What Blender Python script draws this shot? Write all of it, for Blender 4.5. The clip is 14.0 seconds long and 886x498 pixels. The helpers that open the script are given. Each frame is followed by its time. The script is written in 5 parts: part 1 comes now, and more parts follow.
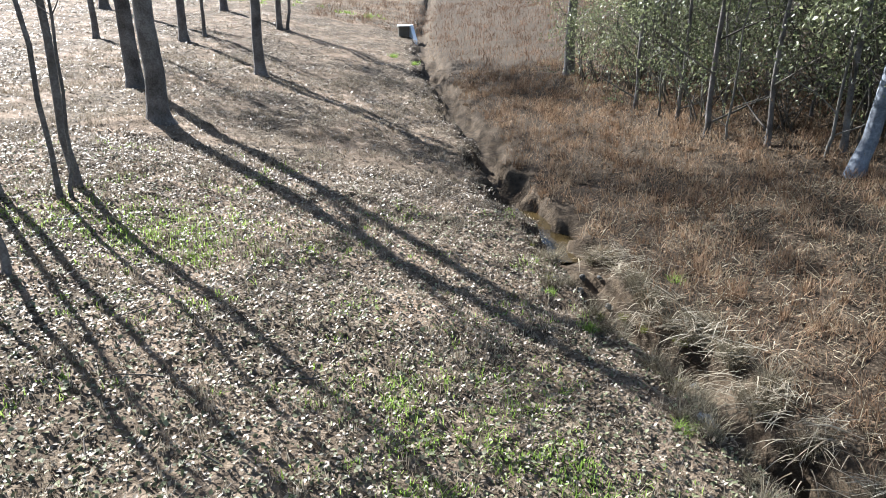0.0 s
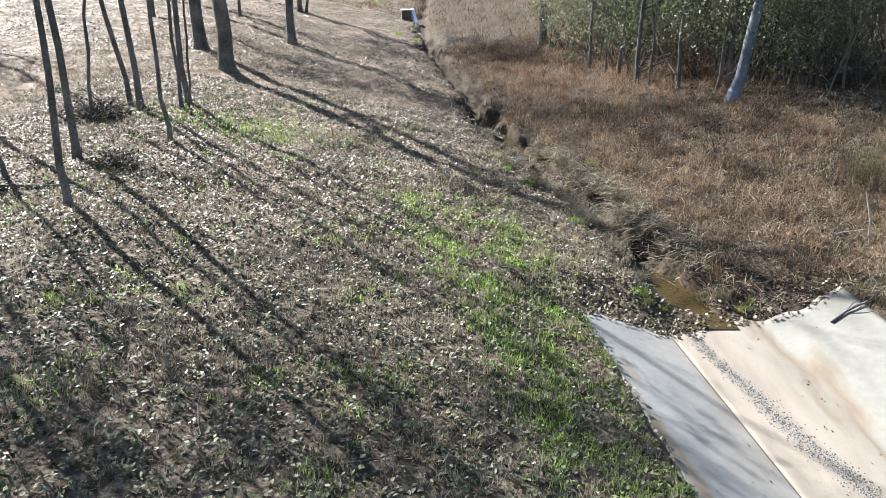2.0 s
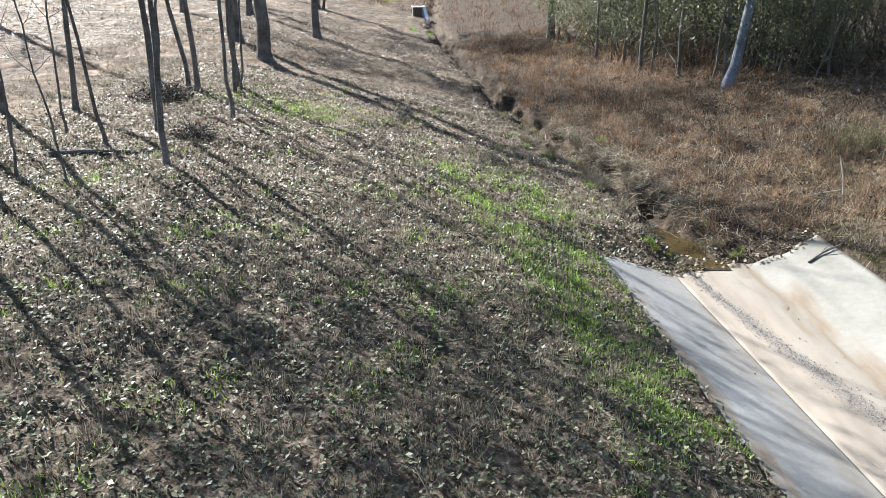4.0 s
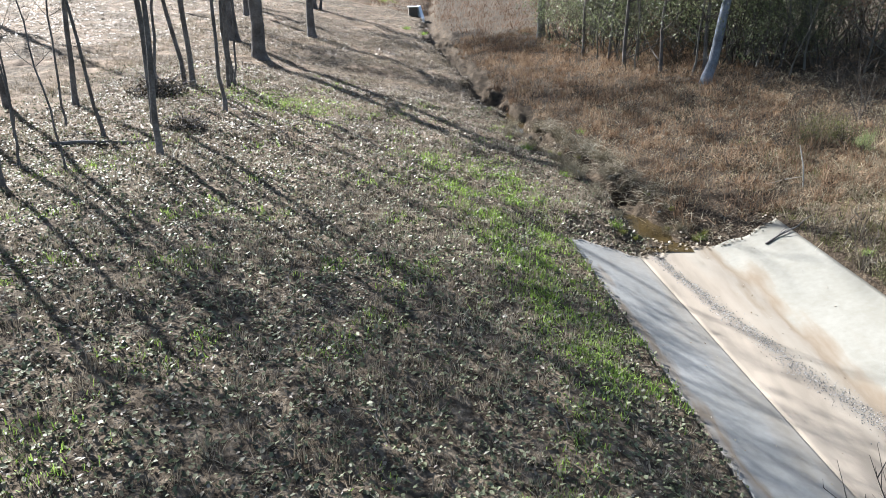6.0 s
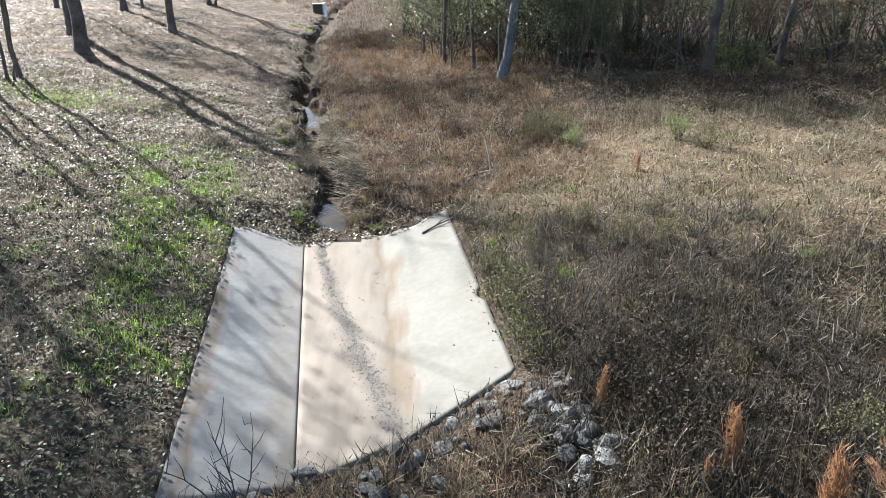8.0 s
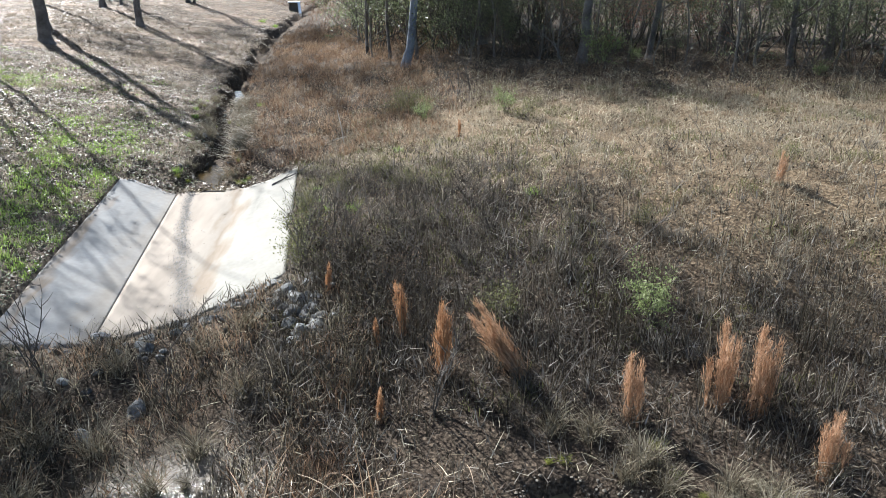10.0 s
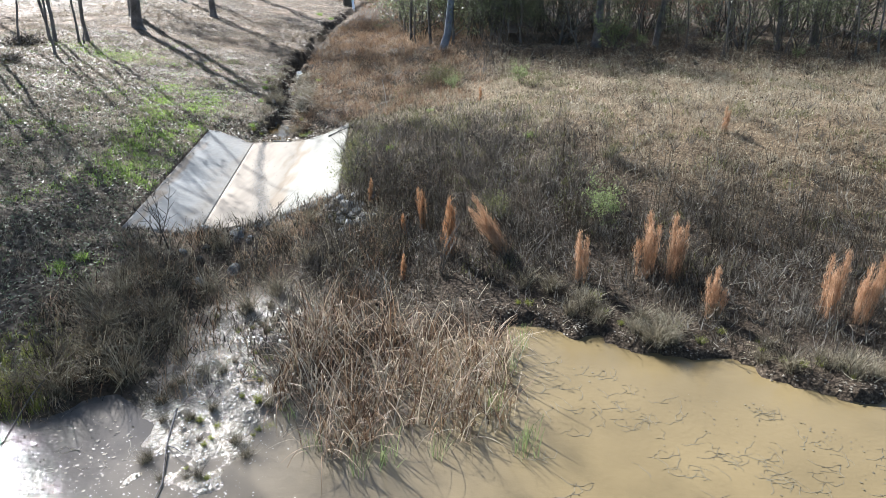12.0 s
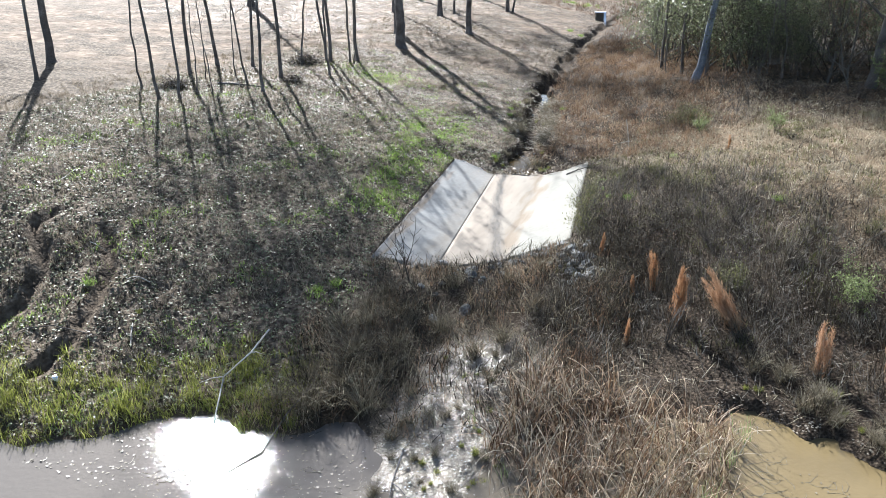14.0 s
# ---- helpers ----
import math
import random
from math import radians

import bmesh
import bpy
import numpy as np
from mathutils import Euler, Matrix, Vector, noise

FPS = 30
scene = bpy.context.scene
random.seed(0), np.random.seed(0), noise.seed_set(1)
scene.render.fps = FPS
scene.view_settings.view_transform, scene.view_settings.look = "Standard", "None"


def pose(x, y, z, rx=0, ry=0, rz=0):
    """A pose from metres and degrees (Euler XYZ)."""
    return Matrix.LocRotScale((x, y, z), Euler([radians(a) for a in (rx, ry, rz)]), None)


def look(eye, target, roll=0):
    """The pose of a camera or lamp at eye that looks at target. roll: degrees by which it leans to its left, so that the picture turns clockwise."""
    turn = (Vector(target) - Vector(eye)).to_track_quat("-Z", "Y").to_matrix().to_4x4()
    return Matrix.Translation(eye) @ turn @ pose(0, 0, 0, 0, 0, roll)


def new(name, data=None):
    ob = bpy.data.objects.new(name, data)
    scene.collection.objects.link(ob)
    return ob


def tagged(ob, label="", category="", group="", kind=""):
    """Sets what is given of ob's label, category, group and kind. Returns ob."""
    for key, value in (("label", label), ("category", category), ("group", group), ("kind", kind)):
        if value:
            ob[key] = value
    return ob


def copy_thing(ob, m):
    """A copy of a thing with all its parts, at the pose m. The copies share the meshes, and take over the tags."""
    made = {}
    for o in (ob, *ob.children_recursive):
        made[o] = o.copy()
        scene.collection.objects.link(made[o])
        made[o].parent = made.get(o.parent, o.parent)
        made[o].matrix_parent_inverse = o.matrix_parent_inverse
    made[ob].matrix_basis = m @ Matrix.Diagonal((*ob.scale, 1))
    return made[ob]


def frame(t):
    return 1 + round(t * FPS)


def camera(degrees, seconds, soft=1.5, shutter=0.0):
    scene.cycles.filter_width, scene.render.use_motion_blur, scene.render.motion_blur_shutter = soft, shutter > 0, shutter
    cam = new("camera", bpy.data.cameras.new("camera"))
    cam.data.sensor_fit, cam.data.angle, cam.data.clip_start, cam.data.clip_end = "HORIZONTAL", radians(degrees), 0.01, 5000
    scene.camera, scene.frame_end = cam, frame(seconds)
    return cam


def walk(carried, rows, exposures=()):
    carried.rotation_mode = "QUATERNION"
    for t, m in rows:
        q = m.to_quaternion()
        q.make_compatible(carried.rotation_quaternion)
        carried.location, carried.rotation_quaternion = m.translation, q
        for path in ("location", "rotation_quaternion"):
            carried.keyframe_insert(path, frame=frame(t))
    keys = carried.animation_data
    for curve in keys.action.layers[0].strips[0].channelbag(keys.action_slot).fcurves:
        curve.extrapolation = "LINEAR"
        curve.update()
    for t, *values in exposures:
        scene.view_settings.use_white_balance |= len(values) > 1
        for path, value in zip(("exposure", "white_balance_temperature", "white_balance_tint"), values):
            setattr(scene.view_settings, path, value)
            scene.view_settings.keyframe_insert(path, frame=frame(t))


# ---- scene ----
cam = camera(60.5, 14.0, soft=0.8)
METRES, EYE, TILT, LEAN, TURN = 28.0, 5.2, -22.4, 0.0, 0.0
ROWS = [
    (0.0, 0.0, 0.0, 0.0, 0.0, 0.0, -0.0),
    (0.5, -0.0015, -0.0555, -0.023, -0.03, 0.05, 0.03),
    (1.0, -0.0025, -0.1189, -0.0473, 0.03, -0.13, 0.06),
    (1.5, 0.0024, -0.1757, -0.07, -0.05, -0.41, -0.07),
    (2.0, 0.0052, -0.2135, -0.0855, -0.01, -0.38, 0.0),
    (2.5, 0.0052, -0.2353, -0.0928, -0.02, -0.34, 0.06),
    (3.0, 0.0008, -0.2564, -0.1013, -0.12, -0.37, -0.01),
    (3.5, -0.0205, -0.2752, -0.1084, -0.14, -0.44, 0.02),
    (6.0, -0.0036, -0.3171, -0.125, 0.14, -0.38, 0.22),
    (6.5, 0.0379, -0.3227, -0.1271, 0.09, -0.4, 0.21),
    (7.0, 0.0891, -0.3269, -0.1284, 0.02, -0.43, 0.13),
    (7.5, 0.149, -0.331, -0.1302, -0.02, -0.45, 0.09),
    (8.0, 0.2183, -0.3347, -0.1317, -0.12, -0.51, -0.12),
    (8.5, 0.2727, -0.3404, -0.1333, -0.22, -0.41, -0.09),
    (9.0, 0.3103, -0.358, -0.1395, -0.3, -0.4, -0.05),
    (11.5, 0.3945, -0.5733, -0.2249, 5.04, -0.47, -2.27),
    (12.0, 0.3948, -0.5874, -0.2305, 5.04, -0.43, -2.24),
    (12.5, 0.3935, -0.592, -0.2214, 5.07, -0.41, -2.19),
    (13.0, 0.3919, -0.5977, -0.2038, 5.51, -0.56, -2.32),
    (13.5, 0.3902, -0.6038, -0.1933, 14.13, -1.22, -5.53),
    (14.0, 0.3914, -0.6033, -0.1919, 22.04, -2.11, -8.05),
]
walk(cam, [(t, pose(0, 0, EYE, TILT, LEAN, TURN) @ pose(METRES * x, METRES * y, METRES * z, 90 + pitch, roll, yaw)) for t, x, y, z, yaw, pitch, roll in ROWS],
     ((0.0, 2.14, 6400, 10), (3.5, 2.08, 6400, 10), (7.0, 2.02, 6420, 10), (8.5, 2.00, 6400, 10), (11.5, 2.08, 6280, 10), (14.0, 2.06, 6250, 10)))

# ---- light ----
SUN_AZ, SUN_EL = radians(-43), radians(34)
world = bpy.data.worlds.new("sky")
scene.world = world
world.use_nodes = True
wn = world.node_tree.nodes
sky = wn.new("ShaderNodeTexSky")
sky.sky_type, sky.sun_disc = "NISHITA", False
sky.sun_elevation, sky.sun_rotation = SUN_EL, SUN_AZ
sky.air_density, sky.dust_density = 1.0, 0.8
world.node_tree.links.new(sky.outputs[0], wn["Background"].inputs[0])
wn["Background"].inputs[1].default_value = 0.05
sun = new("sun", bpy.data.lights.new("sun", "SUN"))
sun.data.energy, sun.data.angle, sun.data.color = 5.0, radians(0.6), (0.985, 0.98, 0.975)
TO_SUN = Vector((math.sin(SUN_AZ) * math.cos(SUN_EL), math.cos(SUN_AZ) * math.cos(SUN_EL), math.sin(SUN_EL)))
sun.matrix_world = look((0, 0, 40), Vector((0, 0, 40)) - TO_SUN)
rng = np.random.default_rng(7)


# ---- materials ----
def material(name, cols, rough=0.8, noise_scale=3.0, fine=40.0, island=0.0, bump=0.0, bump_scale=60.0, spec=0.4, through_light=0.0, rough_var=0.0, obj_random=0.0):
    """cols: dark to light colours. Broad noise, fine noise and a random share of each piece choose among them."""
    m = bpy.data.materials.new(name)
    m.use_nodes = True
    nt = m.node_tree
    n, l = nt.nodes, nt.links
    b = n["Principled BSDF"]
    tc = n.new("ShaderNodeNewGeometry")
    co = n.new("ShaderNodeTexCoord").outputs["Object"] if obj_random else tc.outputs["Position"]

    def noisy(scale, detail):
        t = n.new("ShaderNodeTexNoise")
        t.inputs["Scale"].default_value, t.inputs["Detail"].default_value = scale, detail
        l.new(co, t.inputs["Vector"])
        return t.outputs[0]

    def calc(op, a, c):
        x = n.new("ShaderNodeMath")
        x.operation = op
        for i, v in enumerate((a, c)):
            if isinstance(v, (int, float)):
                x.inputs[i].default_value = v
            else:
                l.new(v, x.inputs[i])
        return x.outputs[0]

    broad, grain = noisy(noise_scale, 4), noisy(fine, 3)
    f = calc("ADD", calc("MULTIPLY", calc("SUBTRACT", broad, 0.5), 1.6), calc("MULTIPLY", calc("SUBTRACT", grain, 0.5), 1.0))
    f = calc("ADD", f, 0.5)
    if island:
        f = calc("ADD", calc("MULTIPLY", f, 1 - island), calc("MULTIPLY", tc.outputs["Random Per Island"], island))
    if obj_random:
        oi = n.new("ShaderNodeObjectInfo")
        f = calc("ADD", f, calc("MULTIPLY", calc("SUBTRACT", oi.outputs["Random"], 0.5), obj_random))
    ramp = n.new("ShaderNodeValToRGB")
    e = ramp.color_ramp.elements
    while len(e) < len(cols):
        e.new(0.5)
    for i, c in enumerate(cols):
        e[i].position = 0.08 + 0.84 * i / max(1, len(cols) - 1)
        e[i].color = (c[0] * 0.90, c[1], c[2] * 1.13, 1)
    l.new(f, ramp.inputs[0])
    l.new(ramp.outputs[0], b.inputs["Base Color"])
    b.inputs["Roughness"].default_value = rough
    if rough_var:
        l.new(calc("ADD", calc("MULTIPLY", broad, rough_var), rough - rough_var * 0.5), b.inputs["Roughness"])
    b.inputs["Specular IOR Level"].default_value = spec
    if bump:
        bp = n.new("ShaderNodeBump")
        bp.inputs["Strength"].default_value, bp.inputs["Distance"].default_value = bump, 0.02
        l.new(noisy(bump_scale, 5), bp.inputs["Height"])
        l.new(bp.outputs[0], b.inputs["Normal"])
    if through_light:
        tr = n.new("ShaderNodeBsdfTranslucent")
        l.new(ramp.outputs[0], tr.inputs[0])
        mix = n.new("ShaderNodeMixShader")
        mix.inputs[0].default_value = through_light
        l.new(b.outputs[0], mix.inputs[1])
        l.new(tr.outputs[0], mix.inputs[2])
        l.new(mix.outputs[0], n["Material Output"].inputs[0])
    return m


M_LEAF = material("fallen_leaf", [(0.05, 0.033, 0.02), (0.14, 0.093, 0.054), (0.235, 0.17, 0.107), (0.335, 0.265, 0.18)], 0.48, 0.5, 9, island=0.75, spec=0.45, through_light=0.2)
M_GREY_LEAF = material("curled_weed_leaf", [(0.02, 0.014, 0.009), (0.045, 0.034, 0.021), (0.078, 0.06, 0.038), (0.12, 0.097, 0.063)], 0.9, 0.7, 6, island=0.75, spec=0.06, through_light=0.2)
M_WOOD_LEAF = material("woodland_litter", [(0.035, 0.022, 0.013), (0.10, 0.06, 0.035), (0.19, 0.12, 0.07), (0.30, 0.21, 0.13)], 0.8, 0.5, 7, island=0.75, spec=0.1, through_light=0.2)
M_DORMANT = material("dormant_grass", [(0.11, 0.078, 0.05), (0.28, 0.208, 0.135), (0.46, 0.37, 0.26)], 0.55, 0.6, 5, island=0.5, through_light=0.3)
M_COVER = material("low_leafy_cover", [(0.03, 0.029, 0.014), (0.085, 0.084, 0.036), (0.16, 0.157, 0.072), (0.28, 0.27, 0.14)], 0.52, 0.8, 6, island=0.75, spec=0.35, through_light=0.2)
M_GREEN = material("green_grass", [(0.09, 0.13, 0.022), (0.21, 0.29, 0.05), (0.39, 0.47, 0.12)], 0.6, 0.7, 6, island=0.6, spec=0.2, through_light=0.5)
M_OLIVE = material("olive_grass", [(0.10, 0.104, 0.018), (0.21, 0.205, 0.042), (0.36, 0.335, 0.10)], 0.7, 0.8, 6, island=0.6, spec=0.15, through_light=0.45)
M_WEED_GREEN = material("dull_green_weed", [(0.05, 0.05, 0.016), (0.115, 0.108, 0.034), (0.22, 0.20, 0.075)], 0.6, 0.8, 6, island=0.6, spec=0.25, through_light=0.35)
M_RUST = material("rust_weed", [(0.055, 0.029, 0.015), (0.19, 0.105, 0.057), (0.345, 0.215, 0.122), (0.50, 0.37, 0.24)], 0.75, 0.9, 4, island=0.5, spec=0.25, through_light=0.3)
M_FAR_RUST = material("far_rust_weed", [(0.06, 0.032, 0.019), (0.17, 0.092, 0.054), (0.29, 0.175, 0.108), (0.40, 0.285, 0.185)], 0.85, 0.25, 2, island=0.5, spec=0.1, through_light=0.2)
M_STRAW = material("straw_weed", [(0.085, 0.06, 0.034), (0.23, 0.172, 0.10), (0.40, 0.32, 0.20), (0.58, 0.49, 0.34)], 0.65, 0.5, 4, island=0.55, spec=0.3, through_light=0.3)
# straw whose colour is raised for the sun on the crest
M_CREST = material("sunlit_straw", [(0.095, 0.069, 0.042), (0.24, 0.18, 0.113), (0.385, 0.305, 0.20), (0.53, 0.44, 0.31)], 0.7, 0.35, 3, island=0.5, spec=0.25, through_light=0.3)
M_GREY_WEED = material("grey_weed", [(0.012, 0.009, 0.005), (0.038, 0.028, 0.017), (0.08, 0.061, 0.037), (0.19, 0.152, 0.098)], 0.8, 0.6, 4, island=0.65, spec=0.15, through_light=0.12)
# grey-brown weeds, toned darker because the bank faces away from the sun
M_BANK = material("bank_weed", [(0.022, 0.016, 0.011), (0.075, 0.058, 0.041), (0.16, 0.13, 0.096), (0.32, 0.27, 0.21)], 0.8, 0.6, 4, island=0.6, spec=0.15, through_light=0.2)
M_DULL_STRAW = material("weathered_straw", [(0.05, 0.037, 0.022), (0.14, 0.105, 0.062), (0.25, 0.198, 0.125), (0.38, 0.315, 0.21)], 0.75, 0.6, 4, island=0.6, spec=0.15, through_light=0.25)
M_PALE_STRAW = material("bleached_straw", [(0.14, 0.10, 0.06), (0.32, 0.25, 0.165), (0.53, 0.44, 0.31)], 0.65, 0.8, 5, island=0.6, spec=0.25, through_light=0.25)
M_SEDGE = material("broom_sedge", [(0.20, 0.083, 0.034), (0.38, 0.182, 0.082), (0.57, 0.33, 0.17)], 0.65, 4.0, 14, island=0.6, spec=0.2, through_light=0.35)
M_SEDGE_TAN = material("tan_sedge", [(0.23, 0.11, 0.052), (0.41, 0.22, 0.115), (0.60, 0.375, 0.22)], 0.65, 4.0, 14, island=0.6, spec=0.2, through_light=0.35)
M_CATTAIL = material("cattail_leaf", [(0.026, 0.013, 0.006), (0.115, 0.06, 0.03), (0.29, 0.17, 0.09), (0.62, 0.47, 0.31)], 0.55, 0.9, 6, island=0.75, spec=0.3, through_light=0.25)
M_BARK = material("bark", [(0.045, 0.035, 0.028), (0.11, 0.09, 0.075), (0.20, 0.17, 0.145)], 0.9, 2.5, 26, bump=0.8, bump_scale=22)
M_PALE_BARK = material("pale_bark", [(0.06, 0.063, 0.07), (0.13, 0.135, 0.145), (0.23, 0.235, 0.245)], 0.85, 2.0, 20, bump=0.6, bump_scale=18)
M_TWIG = material("twig", [(0.035, 0.026, 0.019), (0.08, 0.063, 0.048), (0.17, 0.14, 0.112)], 0.85, 1.0, 10, island=0.5, spec=0.2)
M_PALE_TWIG = material("grey_twig", [(0.05, 0.042, 0.033), (0.11, 0.094, 0.074), (0.21, 0.183, 0.148)], 0.8, 1.0, 10, island=0.5, spec=0.2)
M_EVERGREEN = material("evergreen_leaf", [(0.028, 0.034, 0.014), (0.115, 0.124, 0.05), (0.32, 0.31, 0.15)], 0.42, 0.4, 5, island=0.75, spec=0.5, through_light=0.4)
M_BRIGHT_LEAF = material("bright_green_leaf", [(0.08, 0.095, 0.03), (0.18, 0.20, 0.07), (0.32, 0.325, 0.14)], 0.55, 1.0, 6, island=0.5, spec=0.25, through_light=0.45)
M_RED_LEAF = material("russet_leaf", [(0.12, 0.045, 0.028), (0.28, 0.12, 0.07), (0.44, 0.24, 0.145)], 0.5, 1.0, 6, island=0.5, through_light=0.35)
M_ROCK = material("riprap", [(0.07, 0.062, 0.052), (0.15, 0.137, 0.116), (0.30, 0.28, 0.245)], 0.9, 3, 24, bump=0.7, bump_scale=25, spec=0.15, obj_random=0.7)
M_PEBBLE = material("gravel", [(0.05, 0.042, 0.034), (0.13, 0.11, 0.09), (0.33, 0.29, 0.24)], 0.7, 3, 20, island=0.7)
M_WHITE = material("white_pipe", [(0.62, 0.62, 0.60), (0.74, 0.74, 0.72), (0.80, 0.80, 0.79)], 0.5, 2, 12)


# ---- land form ----
def sm(a, b, x):
    t = np.clip((np.asarray(x, float) - a) / (b - a), 0, 1)
    return t * t * (3 - 2 * t)


def wave(x, y, s, seed=0):
    """Smooth irregular field of about -1 to 1, of wavelength near s."""
    k = 2 * math.pi / s
    r = np.random.default_rng(seed)
    v = 0
    for _ in range(5):
        a, p, q = r.uniform(0, 2 * math.pi), r.uniform(0, 2 * math.pi), r.uniform(0.6, 1.7)
        v = v + np.sin(k * q * (x * math.cos(a) + y * math.sin(a)) + p)
    return v / 3.2


def creek_x(y):
    y = np.asarray(y, float)
    q = np.clip(y - 4, 0, 40)
    return 4.05 - 0.235 * q + 0.0026 * q * q + (0.21 * np.sin(y * 0.95 + 0.9) + 0.12 * np.sin(y * 2.35) + 0.05 * np.sin(y * 6.1)) * sm(4.5, 6, y) * (1 - 0.5 * sm(18, 24, y)) - 0.28 * np.exp(-((y - 14.6) / 1.4) ** 2)


def left_crease(y):
    return 3.46 - (y - 3.58) * 0.147


def right_crease(y):
    return 4.95 - (y - 3.6) * 0.12


def slab_left(y):
    return 2.17 - (y - 3.5) * 0.134


def slab_right(y):
    return 6.2 - (y - 4) * 0.165 - 0.09 * np.exp(-((np.asarray(y) - 0.6) / 0.14) ** 4)


def slab_far(x):
    return 3.38 + 0.22 * np.maximum(0, np.asarray(x) - 3.3) + 0.10 * np.sin(np.asarray(x) * 3.1) + 0.04 * np.sin(np.asarray(x) * 11)


def slab_near(x):
    x = np.asarray(x, float)
    return np.where(x < 4.5, -3.9 + 0.5 * (x - 3.2), -3.25 + 0.69 * (x - 4.5))


def slab_z(x, y):
    bed = -0.215 + (y - 3.58) * 0.032
    return bed + 0.26 * np.maximum(0, left_crease(y) - x) + (0.27 + 0.022 * np.clip(y, -2, 4)) * np.maximum(0, x - right_crease(y))


def ground(x, y):
    x, y = np.asarray(x, float), np.asarray(y, float)
    d = creek_x(y) - x
    e = -d
    z = np.where(d > 0, 0.02 + 0.16 * np.minimum(d, 9) + 0.05 * np.maximum(0, d - 9), 0.02 + 0.15 * np.minimum(e, 8) + 0.03 * np.maximum(0, e - 8))
    z = np.minimum(z, 2.4)
    # falls to the pond
    w = sm(-1.5, 1.5, d)
    s = (1 - sm(-7.0, 1.5, y)) * (1 - w) + (1 - sm(shore_y(x) - 0.3, shore_y(x) + 7.0, y)) * w
    s2 = 1 - sm(shore_y(x) - 0.9, shore_y(x) + 0.9, y)
    z = z * (1 - s) - 0.62 * s - 0.5 * s2
    z = z + (0.05 * wave(x, y, 3.1, 1) + 0.025 * wave(x, y, 0.9, 2) + 0.022 * wave(x, y, 0.47, 101)) * (1 - s2)
    lip = shore_y(x) + 0.9 + 0.22 * wave(x, y, 1.3, 37) + 0.10 * wave(x, y, 0.5, 38)
    z = z - 0.25 * (1 - sm(lip - 0.10, lip + 0.10, y)) * sm(10.6, 11.4, x)
    # channel cut below the spillway down to the pond
    z = z - 0.08 * np.exp(-(((x - 5.6 - 0.15 * (-3.5 - y)) / 0.9) ** 2)) * sm(-8.5, -6, y) * (1 - sm(-4.5, -3.0, y))
    dl = delta(x, y)
    z = z * (1 - dl) + dl * (-0.66 + 0.05 * (y + 8.5) + 0.05 * wave(x, y, 0.7, 33) + 0.03 * wave(x, y, 0.33, 34))
    # spillway bed
    dx = np.maximum(np.maximum(slab_left(y) - x, x - slab_right(y)), 0)
    dy = np.maximum(np.maximum(y - slab_far(x), slab_near(x) - y), 0)
    out = np.hypot(dx, dy)
    xi = np.clip(x, slab_left(y), slab_right(y))
    yi = np.clip(y, slab_near(x), slab_far(x))
    inside = out < 0.02
    k = 1 - sm(0.0, 1.6, out)
    edge = slab_z(xi, yi) + np.where(dy > 0.02, -0.01, 0.05)
    z = np.where(inside, slab_z(x, y) - 0.10, z * (1 - k) + edge * k)
    # gully
    g = np.abs(x - creek_x(y)) / (0.42 + 0.10 * np.sin(y * 1.7) + 0.08 * np.sin(y * 4.3) + 0.14 * wave(x, y, 0.8, 6))
    cut = (1 - sm(0.55, 1.12, g)) * sm(3.9, 4.6, y) * (0.50 + 0.11 * np.sin(y * 2.1)) * (1 - 0.5 * sm(15, 22, y))
    z = z + 0.085 * wave(x, y, 0.62, 7) * np.exp(-((x - creek_x(y)) / 1.0) ** 2) * sm(4.5, 5.5, y)
    for dam, span, fill in ((5.75, 0.3, 0.7), (7.7, 0.6, 0.65), (12.1, 0.65, 0.72), (15.4, 0.25, 0.6), (19.5, 0.8, 0.5)):
        cut = cut * (1 - fill * np.exp(-((y - dam) / span) ** 2))
    z = z - 0.45 * np.exp(-(((x - 3.65) / 0.36) ** 2 + ((y - 6.6) / 0.42) ** 2) ** 2) - 0.40 * np.exp(-(((x - 2.72) / 0.28) ** 2 + ((y - 10.0) / 0.5) ** 2) ** 2)
    z = z - np.where(inside, 0, cut) - 0.2 * np.exp(-(((x - creek_x(y)) / 0.34) ** 2 + ((y - 14.5) / 1.0) ** 2))
    # wheel ruts on the lawn beside the pond
    z = z - (0.16 + 0.03 * np.sin(y * 2.3)) * np.exp(-((rut(x, y)) / 0.14) ** 4) + 0.02 * np.exp(-((rut(x, y) - 0.22) / 0.07) ** 2)
    return z


def shore_y(x):
    """The pond's edge."""
    x = np.asarray(x, float)
    left = -11.7 + 1.9 * sm(0.5, 3.2, x) + 0.6 * sm(4.5, 5.5, x)
    right = -7.0 - 0.36 * (x - 11.5)
    right = np.maximum(right, -16 + 0.1 * x)
    k = sm(6.6, 11.5, x)
    return left * (1 - k) + right * k + 0.12 * np.sin(x * 2.7) + 0.07 * np.sin(x * 6.1) + np.where(x < 0.5, 0.25 * np.minimum(x - 0.5, 0), 0) * sm(-30, 0, -np.abs(x))


RUT_A = (-11.0, -10.5, -9.9, -9.35, -8.75, -8.24, -7.36, -6.75, -6.1), (-0.42, -0.29, -0.2, -0.19, -0.28, -0.5, -1.04, -1.55, -2.4)
RUT_B = (-11.0, -10.0, -9.18, -8.6, -8.1, -7.6, -7.2), (-1.9, -1.78, -1.8, -1.93, -2.14, -2.5, -3.2)


